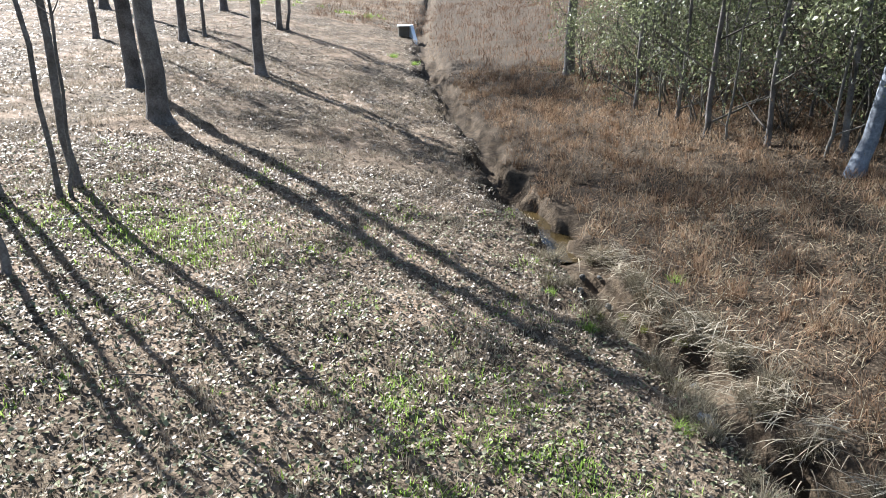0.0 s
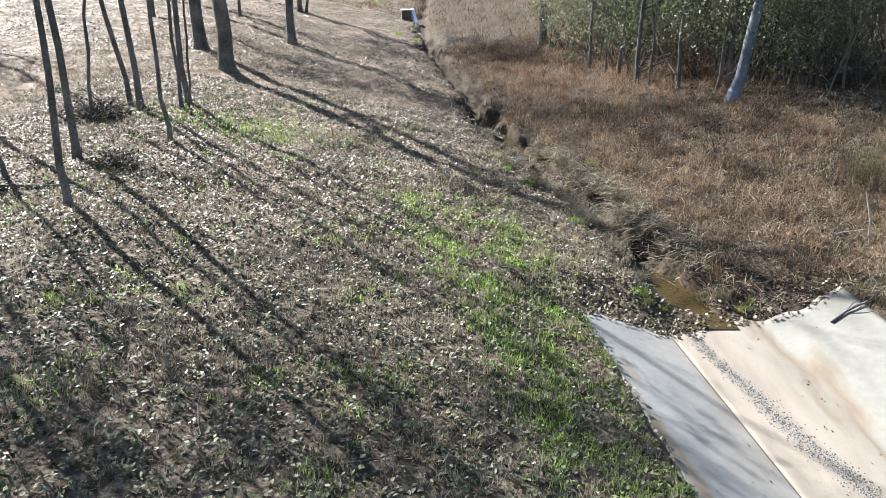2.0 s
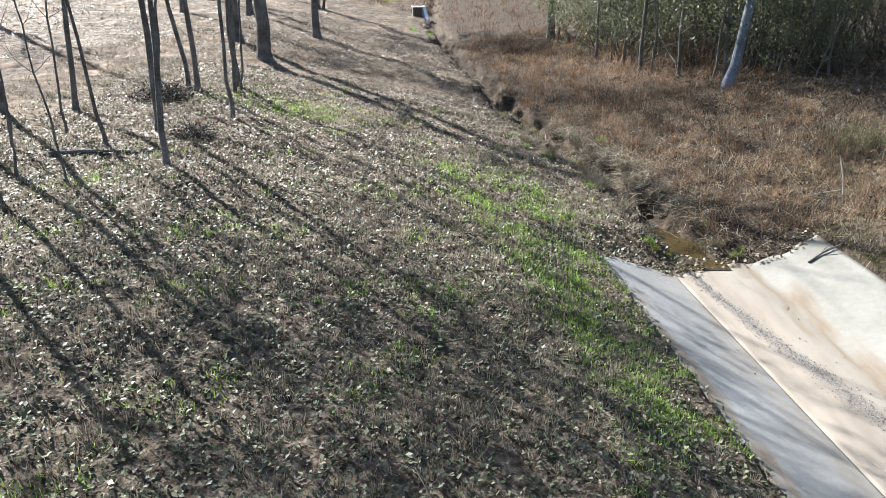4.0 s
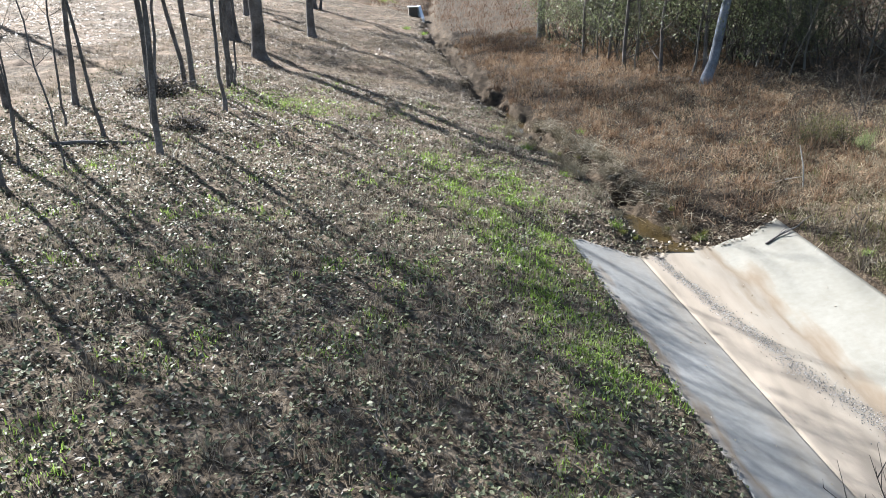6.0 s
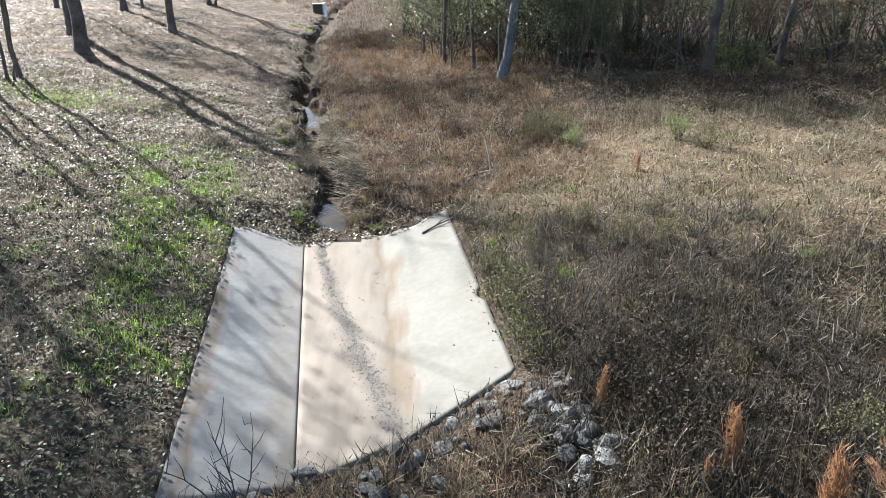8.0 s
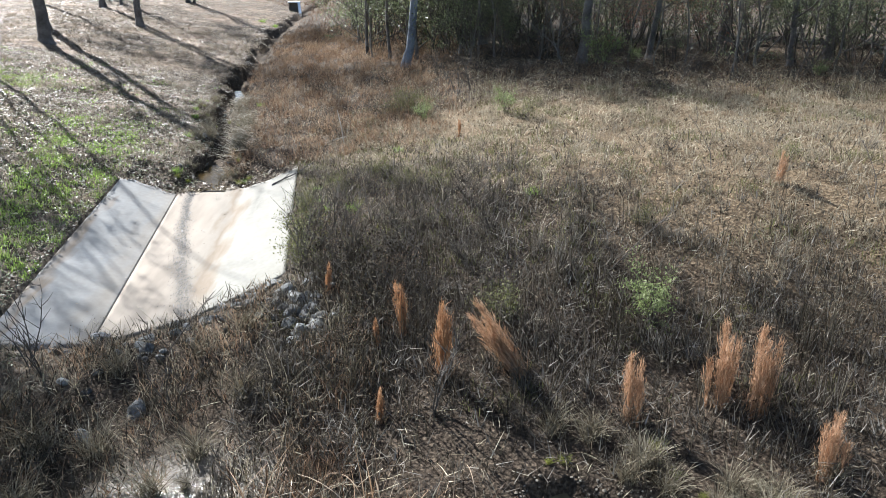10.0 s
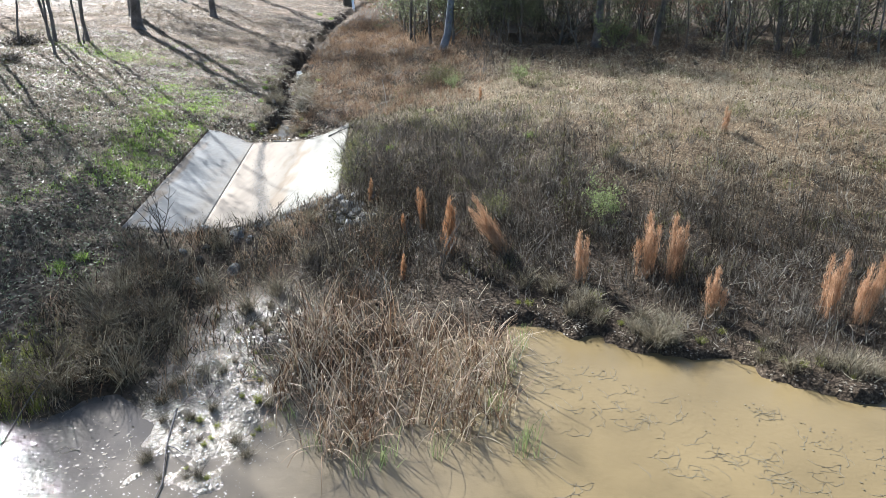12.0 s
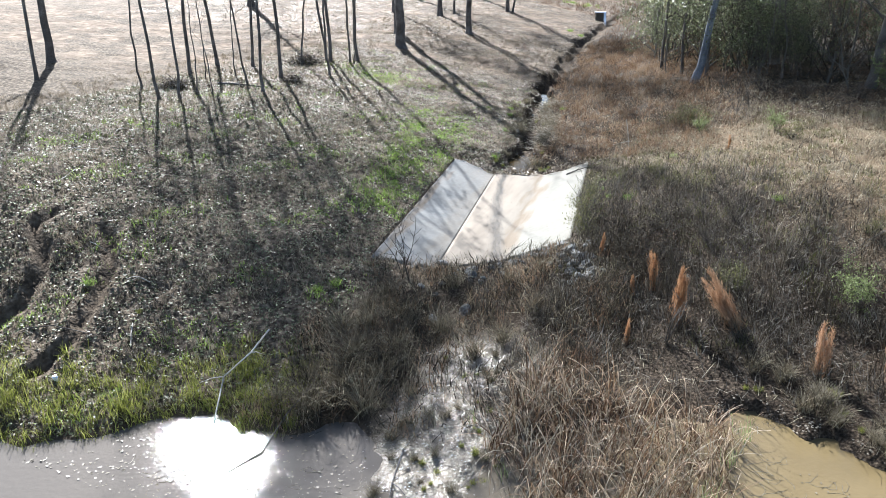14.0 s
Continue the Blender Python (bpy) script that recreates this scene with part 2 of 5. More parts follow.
def rut(x, y):
    """Distance across the nearer of two curved wheel ruts."""
    wob = 0.05 * np.sin(y * 3.1) + 0.03 * np.sin(y * 7.3)
    d = 99.0
    for line, s in ((RUT_A, 1), (RUT_B, -1)):
        mid = np.interp(y, *line)
        slope = (np.interp(np.asarray(y) + 0.3, *line) - mid) / 0.3
        d = np.minimum(d, np.abs(x - mid - s * wob) / np.sqrt(1 + slope ** 2))
    return d + 9 * (1 - sm(-10.9, -10.2, y)) + 9 * sm(-6.5, -6.0, y)


def delta(x, y):
    """Silt flat where the runoff meets the pond."""
    return np.exp(-(((x - 7.05 - 0.02 * (-8 - y)) / 1.15) ** 4)) * sm(-11.6, -10.6, y) * (1 - sm(-6.4, -5.2, y))


def bank_shade(x, y):
    """Share of shade put into weed colour: beside the riprap and along the bank's foot."""
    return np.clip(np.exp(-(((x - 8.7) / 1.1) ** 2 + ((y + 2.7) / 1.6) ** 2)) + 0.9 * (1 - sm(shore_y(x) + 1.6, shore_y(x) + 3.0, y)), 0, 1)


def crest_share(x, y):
    """Where pale, sun-toned crest grass takes over from the bank weeds toned dark for shade."""
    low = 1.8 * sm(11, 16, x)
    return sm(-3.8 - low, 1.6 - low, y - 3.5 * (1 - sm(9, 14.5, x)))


def in_slab(x, y, m=0.0):
    return (x > slab_left(y) - m) & (x < slab_right(y) + m) & (y > slab_near(x) - m) & (y < slab_far(x) + m)


# ---- mesh helpers ----
def mesh_from(name, v, quads, mat, smooth=False):
    """One mesh from an array of points and an array of faces with equal corners."""
    v, quads = np.asarray(v, np.float32).reshape(-1, 3), np.asarray(quads, np.int32)
    me = bpy.data.meshes.new(name)
    n, k = quads.shape
    me.vertices.add(len(v))
    me.vertices.foreach_set("co", v.ravel())
    me.loops.add(n * k)
    me.loops.foreach_set("vertex_index", quads.ravel())
    me.polygons.add(n)
    me.polygons.foreach_set("loop_start", np.arange(0, n * k, k, dtype=np.int32))
    if smooth:
        me.polygons.foreach_set("use_smooth", np.ones(n, bool))
    me.update(calc_edges=True)
    me.materials.append(mat)
    return me


def part(name, me, parent=None, label=""):
    ob = new(name, me)
    ob.parent = parent
    if label:
        tagged(ob, label)
    return ob


def bm_mesh(name, bm, mat, smooth=False):
    me = bpy.data.meshes.new(name)
    bm.to_mesh(me)
    bm.free()
    if smooth:
        for p in me.polygons:
            p.use_smooth = True
    me.materials.append(mat)
    return me


def strips(name, base, head, lean, length, width, bend, segs, mat, twist=None, kink=False):
    """Many blades: base points, heading of the lean, lean angle from upright, length, width, extra bend along the blade, spread or at one kink."""
    n = len(base)
    joint = rng.integers(segs // 2, segs, n) if kink else None
    pts = np.zeros((n, segs + 1, 3))
    pts[:, 0] = base
    a = lean.copy()
    step = length / segs
    for i in range(segs):
        pts[:, i + 1, 0] = pts[:, i, 0] + step * np.sin(a) * np.cos(head)
        pts[:, i + 1, 1] = pts[:, i, 1] + step * np.sin(a) * np.sin(head)
        pts[:, i + 1, 2] = pts[:, i, 2] + step * np.cos(a)
        a = a + (np.where(joint == i, bend, 0.08) if kink else bend / segs)
    tw = rng.uniform(0, math.pi, n) if twist is None else twist
    side = np.stack([np.cos(tw), np.sin(tw), np.zeros(n)], 1)
    taper = np.linspace(1, 0.25, segs + 1)
    off = side[:, None, :] * (width[:, None] * taper[None, :])[:, :, None] * 0.5
    v = np.stack([pts - off, pts + off], 2)
    idx = np.arange(n * (segs + 1) * 2).reshape(n, segs + 1, 2)
    q = np.stack([idx[:, :-1, 0], idx[:, :-1, 1], idx[:, 1:, 1], idx[:, 1:, 0]], -1).reshape(-1, 4)
    return mesh_from(name, v, q, mat)


def leaves(name, base, size, mat, flat=0.35):
    """Many small folded leaves, each of two faces."""
    n = len(base)
    h = rng.uniform(0, 2 * math.pi, n)
    tilt = rng.normal(0, flat, n)
    roll = rng.normal(0, flat, n)
    f = np.stack([np.cos(h) * np.cos(tilt), np.sin(h) * np.cos(tilt), np.sin(tilt)], 1)
    s = np.stack([-np.sin(h) * np.cos(roll), np.cos(h) * np.cos(roll), np.sin(roll)], 1)
    up = np.cross(f, s)
    fold = rng.uniform(0.1, 0.45, n)[:, None]
    L, W = size[:, None], (size * rng.uniform(0.24, 0.40, n))[:, None]
    mid = base + f * L * 0.45
    v = np.stack([base, mid + s * W + up * W * fold, base + f * L, mid - s * W + up * W * fold], 1)
    i = np.arange(n * 4).reshape(n, 4)
    t = np.concatenate([i[:, [0, 2, 1]], i[:, [0, 3, 2]]])
    return mesh_from(name, v, t, mat)


def scatter(n, x0, x1, y0, y1, keep):
    """Random points on the ground in a box, kept with the chance that keep(x, y) gives."""
    x, y = rng.uniform(x0, x1, n), rng.uniform(y0, y1, n)
    k = rng.uniform(0, 1, n) < keep(x, y)
    x, y = x[k], y[k]
    return np.stack([x, y, ground(x, y)], 1)


def clumped(pts, per, spread):
    """Each point becomes per points round it, on the ground."""
    p = np.repeat(pts, per, 0)
    p[:, :2] += rng.normal(0, spread, (len(p), 2))
    p[:, 2] = ground(p[:, 0], p[:, 1])
    return p


def domes(name, n, box_, keep, per, radius, lo, hi, width, mat, label, category="weeds", seed=0):
    """Low rounded tufts: blades spring from a small patch and spread outwards."""
    per, width = int(per * 0.9), width * 1.05
    q = scatter(n, *box_, lambda x, y: keep(x, y) * np.clip(0.4 + 0.8 * wave(x, y, 1.6, seed), 0.05, 1))
    size = np.repeat(rng.uniform(0.55, 1.25, len(q)), per)
    p = np.repeat(q, per, 0)
    m = len(p)
    ang, rad = rng.uniform(0, 6.28, m), np.abs(rng.normal(0, radius, m)) * size
    p[:, 0] += rad * np.cos(ang)
    p[:, 1] += rad * np.sin(ang)
    p[:, 2] = ground(p[:, 0], p[:, 1]) - 0.01
    lean = np.clip(rad / radius * 0.45 + rng.normal(0.1, 0.25, m), 0, 1.4)
    stuff(name, strips(name, p, ang + rng.normal(0, 0.5, m), lean, rng.uniform(lo, hi, m) * size, rng.uniform(0.7, 1.3, m) * width, rng.normal(0.4, 0.4, m), 1, mat), label, category)


def stuff(name, me, label, category):
    return tagged(new(name, me), label, category, kind="stuff")


def blades(name, pts, lo, hi, width, lean, bend, segs, mat):
    n = len(pts)
    p = pts.copy()
    p[:, 2] -= 0.01
    return strips(name, p, rng.uniform(0, 2 * math.pi, n), np.abs(rng.normal(0, lean, n)), rng.uniform(lo, hi, n), rng.uniform(0.6, 1.3, n) * width, rng.normal(bend, abs(bend) * 0.6 + 0.1, n), segs, mat)


# ---- ground ----
def lines(parts):
    out = [parts[0][0]]
    for a, b, s in parts:
        out += list(np.linspace(a, b, max(2, int(abs(b - a) / s) + 1))[1:])
    return np.array(out)


gx = lines([(-900, -100, 100), (-100, -30, 8), (-30, -12, 0.6), (-12, -4.2, 0.22), (-4.2, -1, 0.11), (-1, 8, 0.095), (8, 18, 0.2), (18, 40, 0.8), (40, 120, 8), (120, 900, 100)])
gy = lines([(-900, -100, 100), (-100, -25, 8), (-25, -12, 0.5), (-12, 17, 0.12), (17, 40, 0.35), (40, 70, 2), (70, 150, 8), (150, 900, 100)])
GX, GY = np.meshgrid(gx, gy)
gi = np.arange(GX.size).reshape(GX.shape)
gq = np.stack([gi[:-1, :-1], gi[:-1, 1:], gi[1:, 1:], gi[1:, :-1]], -1).reshape(-1, 4)


def green_mask(x, y):
    """Where grass stays green."""
    a = 1.5 * np.exp(-(((x - 1.15 - 0.24 * (3.2 - y)) / 0.85) ** 2)) * sm(-2.6, -0.6, y) * (1 - sm(5.2, 9.0, y)) * np.clip(0.5 + 0.7 * wave(x, y, 1.3, 15) + 0.6 * wave(x, y, 0.5, 16), 0, 1)
    b = (0.12 + 0.14 * (1 - sm(-2, 6, y))) * sm(0.1, 0.9, wave(x, y, 2.2, 5)) * (x < creek_x(y) - 0.5)
    c = 0.5 * np.exp(-(((x + 4.3) / 1.4) ** 2 + ((y - 10.6) / 1.0) ** 2))
    return np.clip(a + b + c, 0, 1)


def wet_shade_mask(x, y):
    creek = 0.8 * (1 - sm(0.5, 0.95, np.abs(x - creek_x(y)))) * sm(3.4, 4.0, y)
    bank = 1 - sm(shore_y(x) + 0.1, shore_y(x) + 0.9, y)
    chan = np.exp(-(((x - 6.2 - 0.12 * (-4.5 - y)) / 0.7) ** 2)) * (1 - sm(-5.2, -4.0, y))
    # rut floors take mud colour, which also paints the shadow inside them
    ruts = 0.7 * np.exp(-((rut(x, y)) / 0.16) ** 2)
    return np.clip(creek + bank + chan + ruts, 0, 1)


def gloss_mask(x, y):
    return np.clip(delta(x, y), 0, 1)


def ground_material():
    m = bpy.data.materials.new("soil")
    m.use_nodes = True
    n, l = m.node_tree.nodes, m.node_tree.links
    b = n["Principled BSDF"]
    geo = n.new("ShaderNodeNewGeometry")

    def noisy(s, d):
        t = n.new("ShaderNodeTexNoise")
        t.inputs["Scale"].default_value, t.inputs["Detail"].default_value = s, d
        l.new(geo.outputs["Position"], t.inputs["Vector"])
        return t.outputs[0]

    def ramp(f, stops):
        r = n.new("ShaderNodeValToRGB")
        e = r.color_ramp.elements
        while len(e) < len(stops):
            e.new(0.5)
        for i, (p, c) in enumerate(stops):
            e[i].position, e[i].color = p, (*c, 1)
        l.new(f, r.inputs[0])
        return r.outputs[0]

    def mix(f, a, c):
        x = n.new("ShaderNodeMix")
        x.data_type = "RGBA"
        l.new(f, x.inputs[0])
        l.new(a, x.inputs[6])
        l.new(c, x.inputs[7])
        return x.outputs[2]

    soil = ramp(noisy(9, 8), [(0.32, (0.028, 0.021, 0.014)), (0.5, (0.088, 0.068, 0.048)), (0.68, (0.20, 0.162, 0.12))])
    clay = ramp(noisy(2.2, 6), [(0.35, (0.09, 0.065, 0.043)), (0.6, (0.22, 0.165, 0.12)), (0.75, (0.33, 0.26, 0.195))])
    big = noisy(0.55, 3)
    up = n.new("ShaderNodeAttribute")
    up.attribute_name = "bare"
    patch = n.new("ShaderNodeMath")
    patch.operation = "MULTIPLY"
    l.new(ramp(big, [(0.42, (0, 0, 0)), (0.62, (1, 1, 1))]), patch.inputs[0])
    l.new(up.outputs["Fac"], patch.inputs[1])
    base = mix(patch.outputs[0], soil, clay)
    mud = ramp(noisy(5, 7), [(0.3, (0.022, 0.017, 0.012)), (0.7, (0.095, 0.07, 0.047))])
    at = n.new("ShaderNodeAttribute")
    at.attribute_name = "wet"
    th = n.new("ShaderNodeAttribute")
    th.attribute_name = "thatch"
    thatch = ramp(noisy(22, 8), [(0.3, (0.018, 0.013, 0.009)), (0.5, (0.045, 0.034, 0.024)), (0.7, (0.11, 0.085, 0.06))])
    # paler ground for the crest, its sunlight put into the colour
    dry = ramp(noisy(22, 8), [(0.3, (0.04, 0.028, 0.017)), (0.5, (0.11, 0.079, 0.048)), (0.7, (0.21, 0.16, 0.103))])
    cr = n.new("ShaderNodeAttribute")
    cr.attribute_name = "crest"
    gl = n.new("ShaderNodeAttribute")
    gl.attribute_name = "gloss"
    base = mix(th.outputs["Fac"], base, mix(cr.outputs["Fac"], thatch, dry))
    # tan silt, its colour lightened further for the sun's sheen on the flat
    silt = ramp(noisy(3, 7), [(0.3, (0.10, 0.082, 0.06)), (0.7, (0.26, 0.22, 0.165))])
    l.new(mix(gl.outputs["Fac"], mix(at.outputs["Fac"], base, mud), silt), b.inputs["Base Color"])
    rr = n.new("ShaderNodeMapRange")
    l.new(gl.outputs["Fac"], rr.inputs[0])
    rr.inputs[3].default_value, rr.inputs[4].default_value = 0.9, 0.24
    l.new(rr.outputs[0], b.inputs["Roughness"])
    sp = n.new("ShaderNodeMapRange")
    l.new(gl.outputs["Fac"], sp.inputs[0])
    sp.inputs[3].default_value, sp.inputs[4].default_value = 0.1, 0.5
    l.new(sp.outputs[0], b.inputs["Specular IOR Level"])
    bp = n.new("ShaderNodeBump")
    bp.inputs["Strength"].default_value, bp.inputs["Distance"].default_value = 0.9, 0.05
    l.new(noisy(18, 9), bp.inputs["Height"])
    l.new(bp.outputs[0], b.inputs["Normal"])
    return m


land = mesh_from("ground", np.stack([GX, GY, ground(GX, GY)], -1), gq, ground_material(), True)
wet = land.attributes.new("wet", "FLOAT", "POINT")
wet.data.foreach_set("value", wet_shade_mask(GX, GY).astype(np.float32).ravel())
thatchy = land.attributes.new("thatch", "FLOAT", "POINT")
thatchy.data.foreach_set("value", sm(0.3, 0.9, GX - creek_x(GY)).astype(np.float32).ravel())
crest = land.attributes.new("crest", "FLOAT", "POINT")
crest.data.foreach_set("value", (crest_share(GX, GY) * (1 - sm(6.5, 8.2, GY)) * sm(6.0, 8.5, GX)).astype(np.float32).ravel())
glossy = land.attributes.new("gloss", "FLOAT", "POINT")
glossy.data.foreach_set("value", gloss_mask(GX, GY).astype(np.float32).ravel())
bare_soil = land.attributes.new("bare", "FLOAT", "POINT")
bare_soil.data.foreach_set("value", (sm(3, 8, GY) * sm(-1, 3, creek_x(GY) - GX)).astype(np.float32).ravel())
tagged(new("ground", land), "uneven brown soil under leaf litter, sloping to a pond", "ground", kind="structure")


# ---- water ----
def water_material(name, col, sky_tint, rough):
    m = bpy.data.materials.new(name)
    m.use_nodes = True
    n, l = m.node_tree.nodes, m.node_tree.links
    b = n["Principled BSDF"]
    geo = n.new("ShaderNodeNewGeometry")
    t = n.new("ShaderNodeTexNoise")
    t.inputs["Scale"].default_value, t.inputs["Detail"].default_value = 0.8, 4
    l.new(geo.outputs["Position"], t.inputs["Vector"])
    r = n.new("ShaderNodeValToRGB")
    r.color_ramp.elements[0].position, r.color_ramp.elements[1].position = 0.35, 0.7
    r.color_ramp.elements[0].color = (*[c * 0.8 for c in col], 1)
    r.color_ramp.elements[1].color = (*col, 1)
    l.new(t.outputs[0], r.inputs[0])
    sx = n.new("ShaderNodeSeparateXYZ")
    l.new(geo.outputs["Position"], sx.inputs[0])
    # the colour greys towards low x, standing in for reflected sky
    mr = n.new("ShaderNodeMapRange")
    mr.inputs[1].default_value, mr.inputs[2].default_value = 6.0, 12.0
    l.new(sx.outputs[0], mr.inputs[0])
    mx = n.new("ShaderNodeMix")
    mx.data_type = "RGBA"
    l.new(mr.outputs[0], mx.inputs[0])
    mx.inputs[6].default_value = (*sky_tint, 1)
    l.new(r.outputs[0], mx.inputs[7])
    l.new(mx.outputs[2], b.inputs["Base Color"])
    b.inputs["Roughness"].default_value, b.inputs["IOR"].default_value = rough, 1.33
    normal = None
    for scale, strength, deep in ((13, 0.42, 0.010), (45, 0.35, 0.003)):
        t2 = n.new("ShaderNodeTexNoise")
        t2.inputs["Scale"].default_value, t2.inputs["Detail"].default_value = scale, 3
        l.new(geo.outputs["Position"], t2.inputs["Vector"])
        bp = n.new("ShaderNodeBump")
        bp.inputs["Strength"].default_value, bp.inputs["Distance"].default_value = strength, deep
        l.new(t2.outputs[0], bp.inputs["Height"])
        if normal:
            l.new(normal, bp.inputs["Normal"])
        normal = bp.outputs[0]
    l.new(normal, b.inputs["Normal"])
    return m


POND_Z = -0.75
M_POND = water_material("muddy_water", (0.150, 0.114, 0.058), (0.105, 0.095, 0.084), 0.035)
wx, wy = lines([(-40, -2, 4), (-2, 20, 0.5), (20, 60, 5)]), lines([(-60, -20, 5), (-20, -4, 0.5)])
WX, WY = np.meshgrid(wx, wy)
wi = np.arange(WX.size).reshape(WX.shape)
wq = np.stack([wi[:-1, :-1], wi[:-1, 1:], wi[1:, 1:], wi[1:, :-1]], -1).reshape(-1, 4)
tagged(new("pond_water", mesh_from("pond_water", np.stack([WX, WY, np.full(WX.shape, POND_Z)], -1), wq, M_POND, True)), "still muddy tan pond water with dark debris", "pond", kind="structure")


def creek_water(y0, y1, z0, z1, label, half=0.42):
    ys = np.arange(y0, y1, 0.1)
    us = np.linspace(-half, half, 9)
    Y, U = np.meshgrid(ys, us, indexing="ij")
    z = z0 + (z1 - z0) * (Y - y0) / (y1 - y0)
    i = np.arange(Y.size).reshape(Y.shape)
    q = np.stack([i[:-1, :-1], i[:-1, 1:], i[1:, 1:], i[1:, :-1]], -1).reshape(-1, 4)
    tagged(new("creek_water", mesh_from("creek_water", np.stack([creek_x(Y) + U, Y, z], -1), q, M_CREEK, True)), label, "water", kind="structure")


M_CREEK = water_material("creek_water", (0.045, 0.032, 0.014), (0.045, 0.032, 0.014), 0.03)
creek_water(12.5, 15.5, -0.21, -0.21, "still brown puddle in an eroded gully", 0.55)
creek_water(3.5, 5.7, -0.203, -0.203, "thin runoff water entering a concrete spillway", 0.5)


# ---- spillway ----
def concrete_material(name, clean, silt, silt_from):
    """Trowelled concrete; silt lies along the channel line, with ragged streaks along the flow."""
    m = material(name, clean, 0.85, 0.9, 10, bump=0.12, bump_scale=70, spec=0.15, rough_var=0.2)
    n, l = m.node_tree.nodes, m.node_tree.links
    b = n["Principled BSDF"]
    old = b.inputs["Base Color"].links[0].from_socket
    geo = n.new("ShaderNodeNewGeometry")
    at = n.new("ShaderNodeAttribute")
    at.attribute_name = "across"
    mp = n.new("ShaderNodeMapping")
    mp.inputs["Rotation"].default_value, mp.inputs["Scale"].default_value = (0, 0, radians(-8)), (1.0, 0.22, 1.0)
    l.new(geo.outputs["Position"], mp.inputs["Vector"])
    t = n.new("ShaderNodeTexNoise")
    t.inputs["Scale"].default_value, t.inputs["Detail"].default_value = 3.2, 6
    l.new(mp.outputs[0], t.inputs["Vector"])
    add = n.new("ShaderNodeMath")
    add.operation = "MULTIPLY_ADD"
    l.new(t.outputs[0], add.inputs[0])
    add.inputs[1].default_value = 0.7
    l.new(at.outputs["Fac"], add.inputs[2])
    rp = n.new("ShaderNodeValToRGB")
    rp.color_ramp.elements[0].position, rp.color_ramp.elements[1].position = silt_from, silt_from + 0.55
    rp.color_ramp.elements[0].color, rp.color_ramp.elements[1].color = (1, 1, 1, 1), (0, 0, 0, 1)
    l.new(add.outputs[0], rp.inputs[0])
    sr = n.new("ShaderNodeValToRGB")
    sr.color_ramp.elements[0].position, sr.color_ramp.elements[1].position = 0.35, 0.65
    sr.color_ramp.elements[0].color, sr.color_ramp.elements[1].color = (*[c * 0.72 for c in silt], 1), (*silt, 1)
    l.new(t.outputs[0], sr.inputs[0])
    mx = n.new("ShaderNodeMix")
    mx.data_type = "RGBA"
    l.new(rp.outputs[0], mx.inputs[0])
    l.new(old, mx.inputs[6])
    l.new(sr.outputs[0], mx.inputs[7])
    col = mx.outputs[2]
    for attr, stops, tint in (("across", ((0.63, 0), (0.71, 0.85), (0.82, 0)), (0.15, 0.116, 0.082)), ("gravelly", ((0.3, 0), (0.7, 0.75), (1.0, 0.9)), (0.17, 0.15, 0.125))):
        at = n.new("ShaderNodeAttribute")
        at.attribute_name = attr
        sh = n.new("ShaderNodeMath")
        sh.operation = "MULTIPLY_ADD"
        l.new(t.outputs[0], sh.inputs[0])
        sh.inputs[1].default_value = 0.45
        l.new(at.outputs["Fac"], sh.inputs[2])
        band = n.new("ShaderNodeValToRGB")
        el = band.color_ramp.elements
        el.new(0.5)
        for k, (p, v) in enumerate(stops):
            el[k].position, el[k].color = p, (v, v, v, 1)
        l.new(sh.outputs[0], band.inputs[0])
        m2 = n.new("ShaderNodeMix")
        m2.data_type = "RGBA"
        l.new(band.outputs[0], m2.inputs[0])
        l.new(col, m2.inputs[6])
        m2.inputs[7].default_value = (*tint, 1)
        col = m2.outputs[2]
    l.new(col, b.inputs["Base Color"])
    return m


def gravel_line(y):
    q = 3.5 - y
    return left_crease(y) + 0.30 + 0.06 * q + 0.02 * q * q


M_CON_L = concrete_material("grey_concrete", [(0.175, 0.157, 0.132), (0.206, 0.188, 0.161), (0.246, 0.225, 0.195)], (0.268, 0.223, 0.164), 0.05)
M_CON_R = concrete_material("pale_concrete", [(0.185, 0.159, 0.118), (0.210, 0.183, 0.140), (0.241, 0.212, 0.166)], (0.271, 0.234, 0.190), 0.62)
spillway = tagged(new("spillway"), "wide concrete spillway channel with stained panels", "spillway")


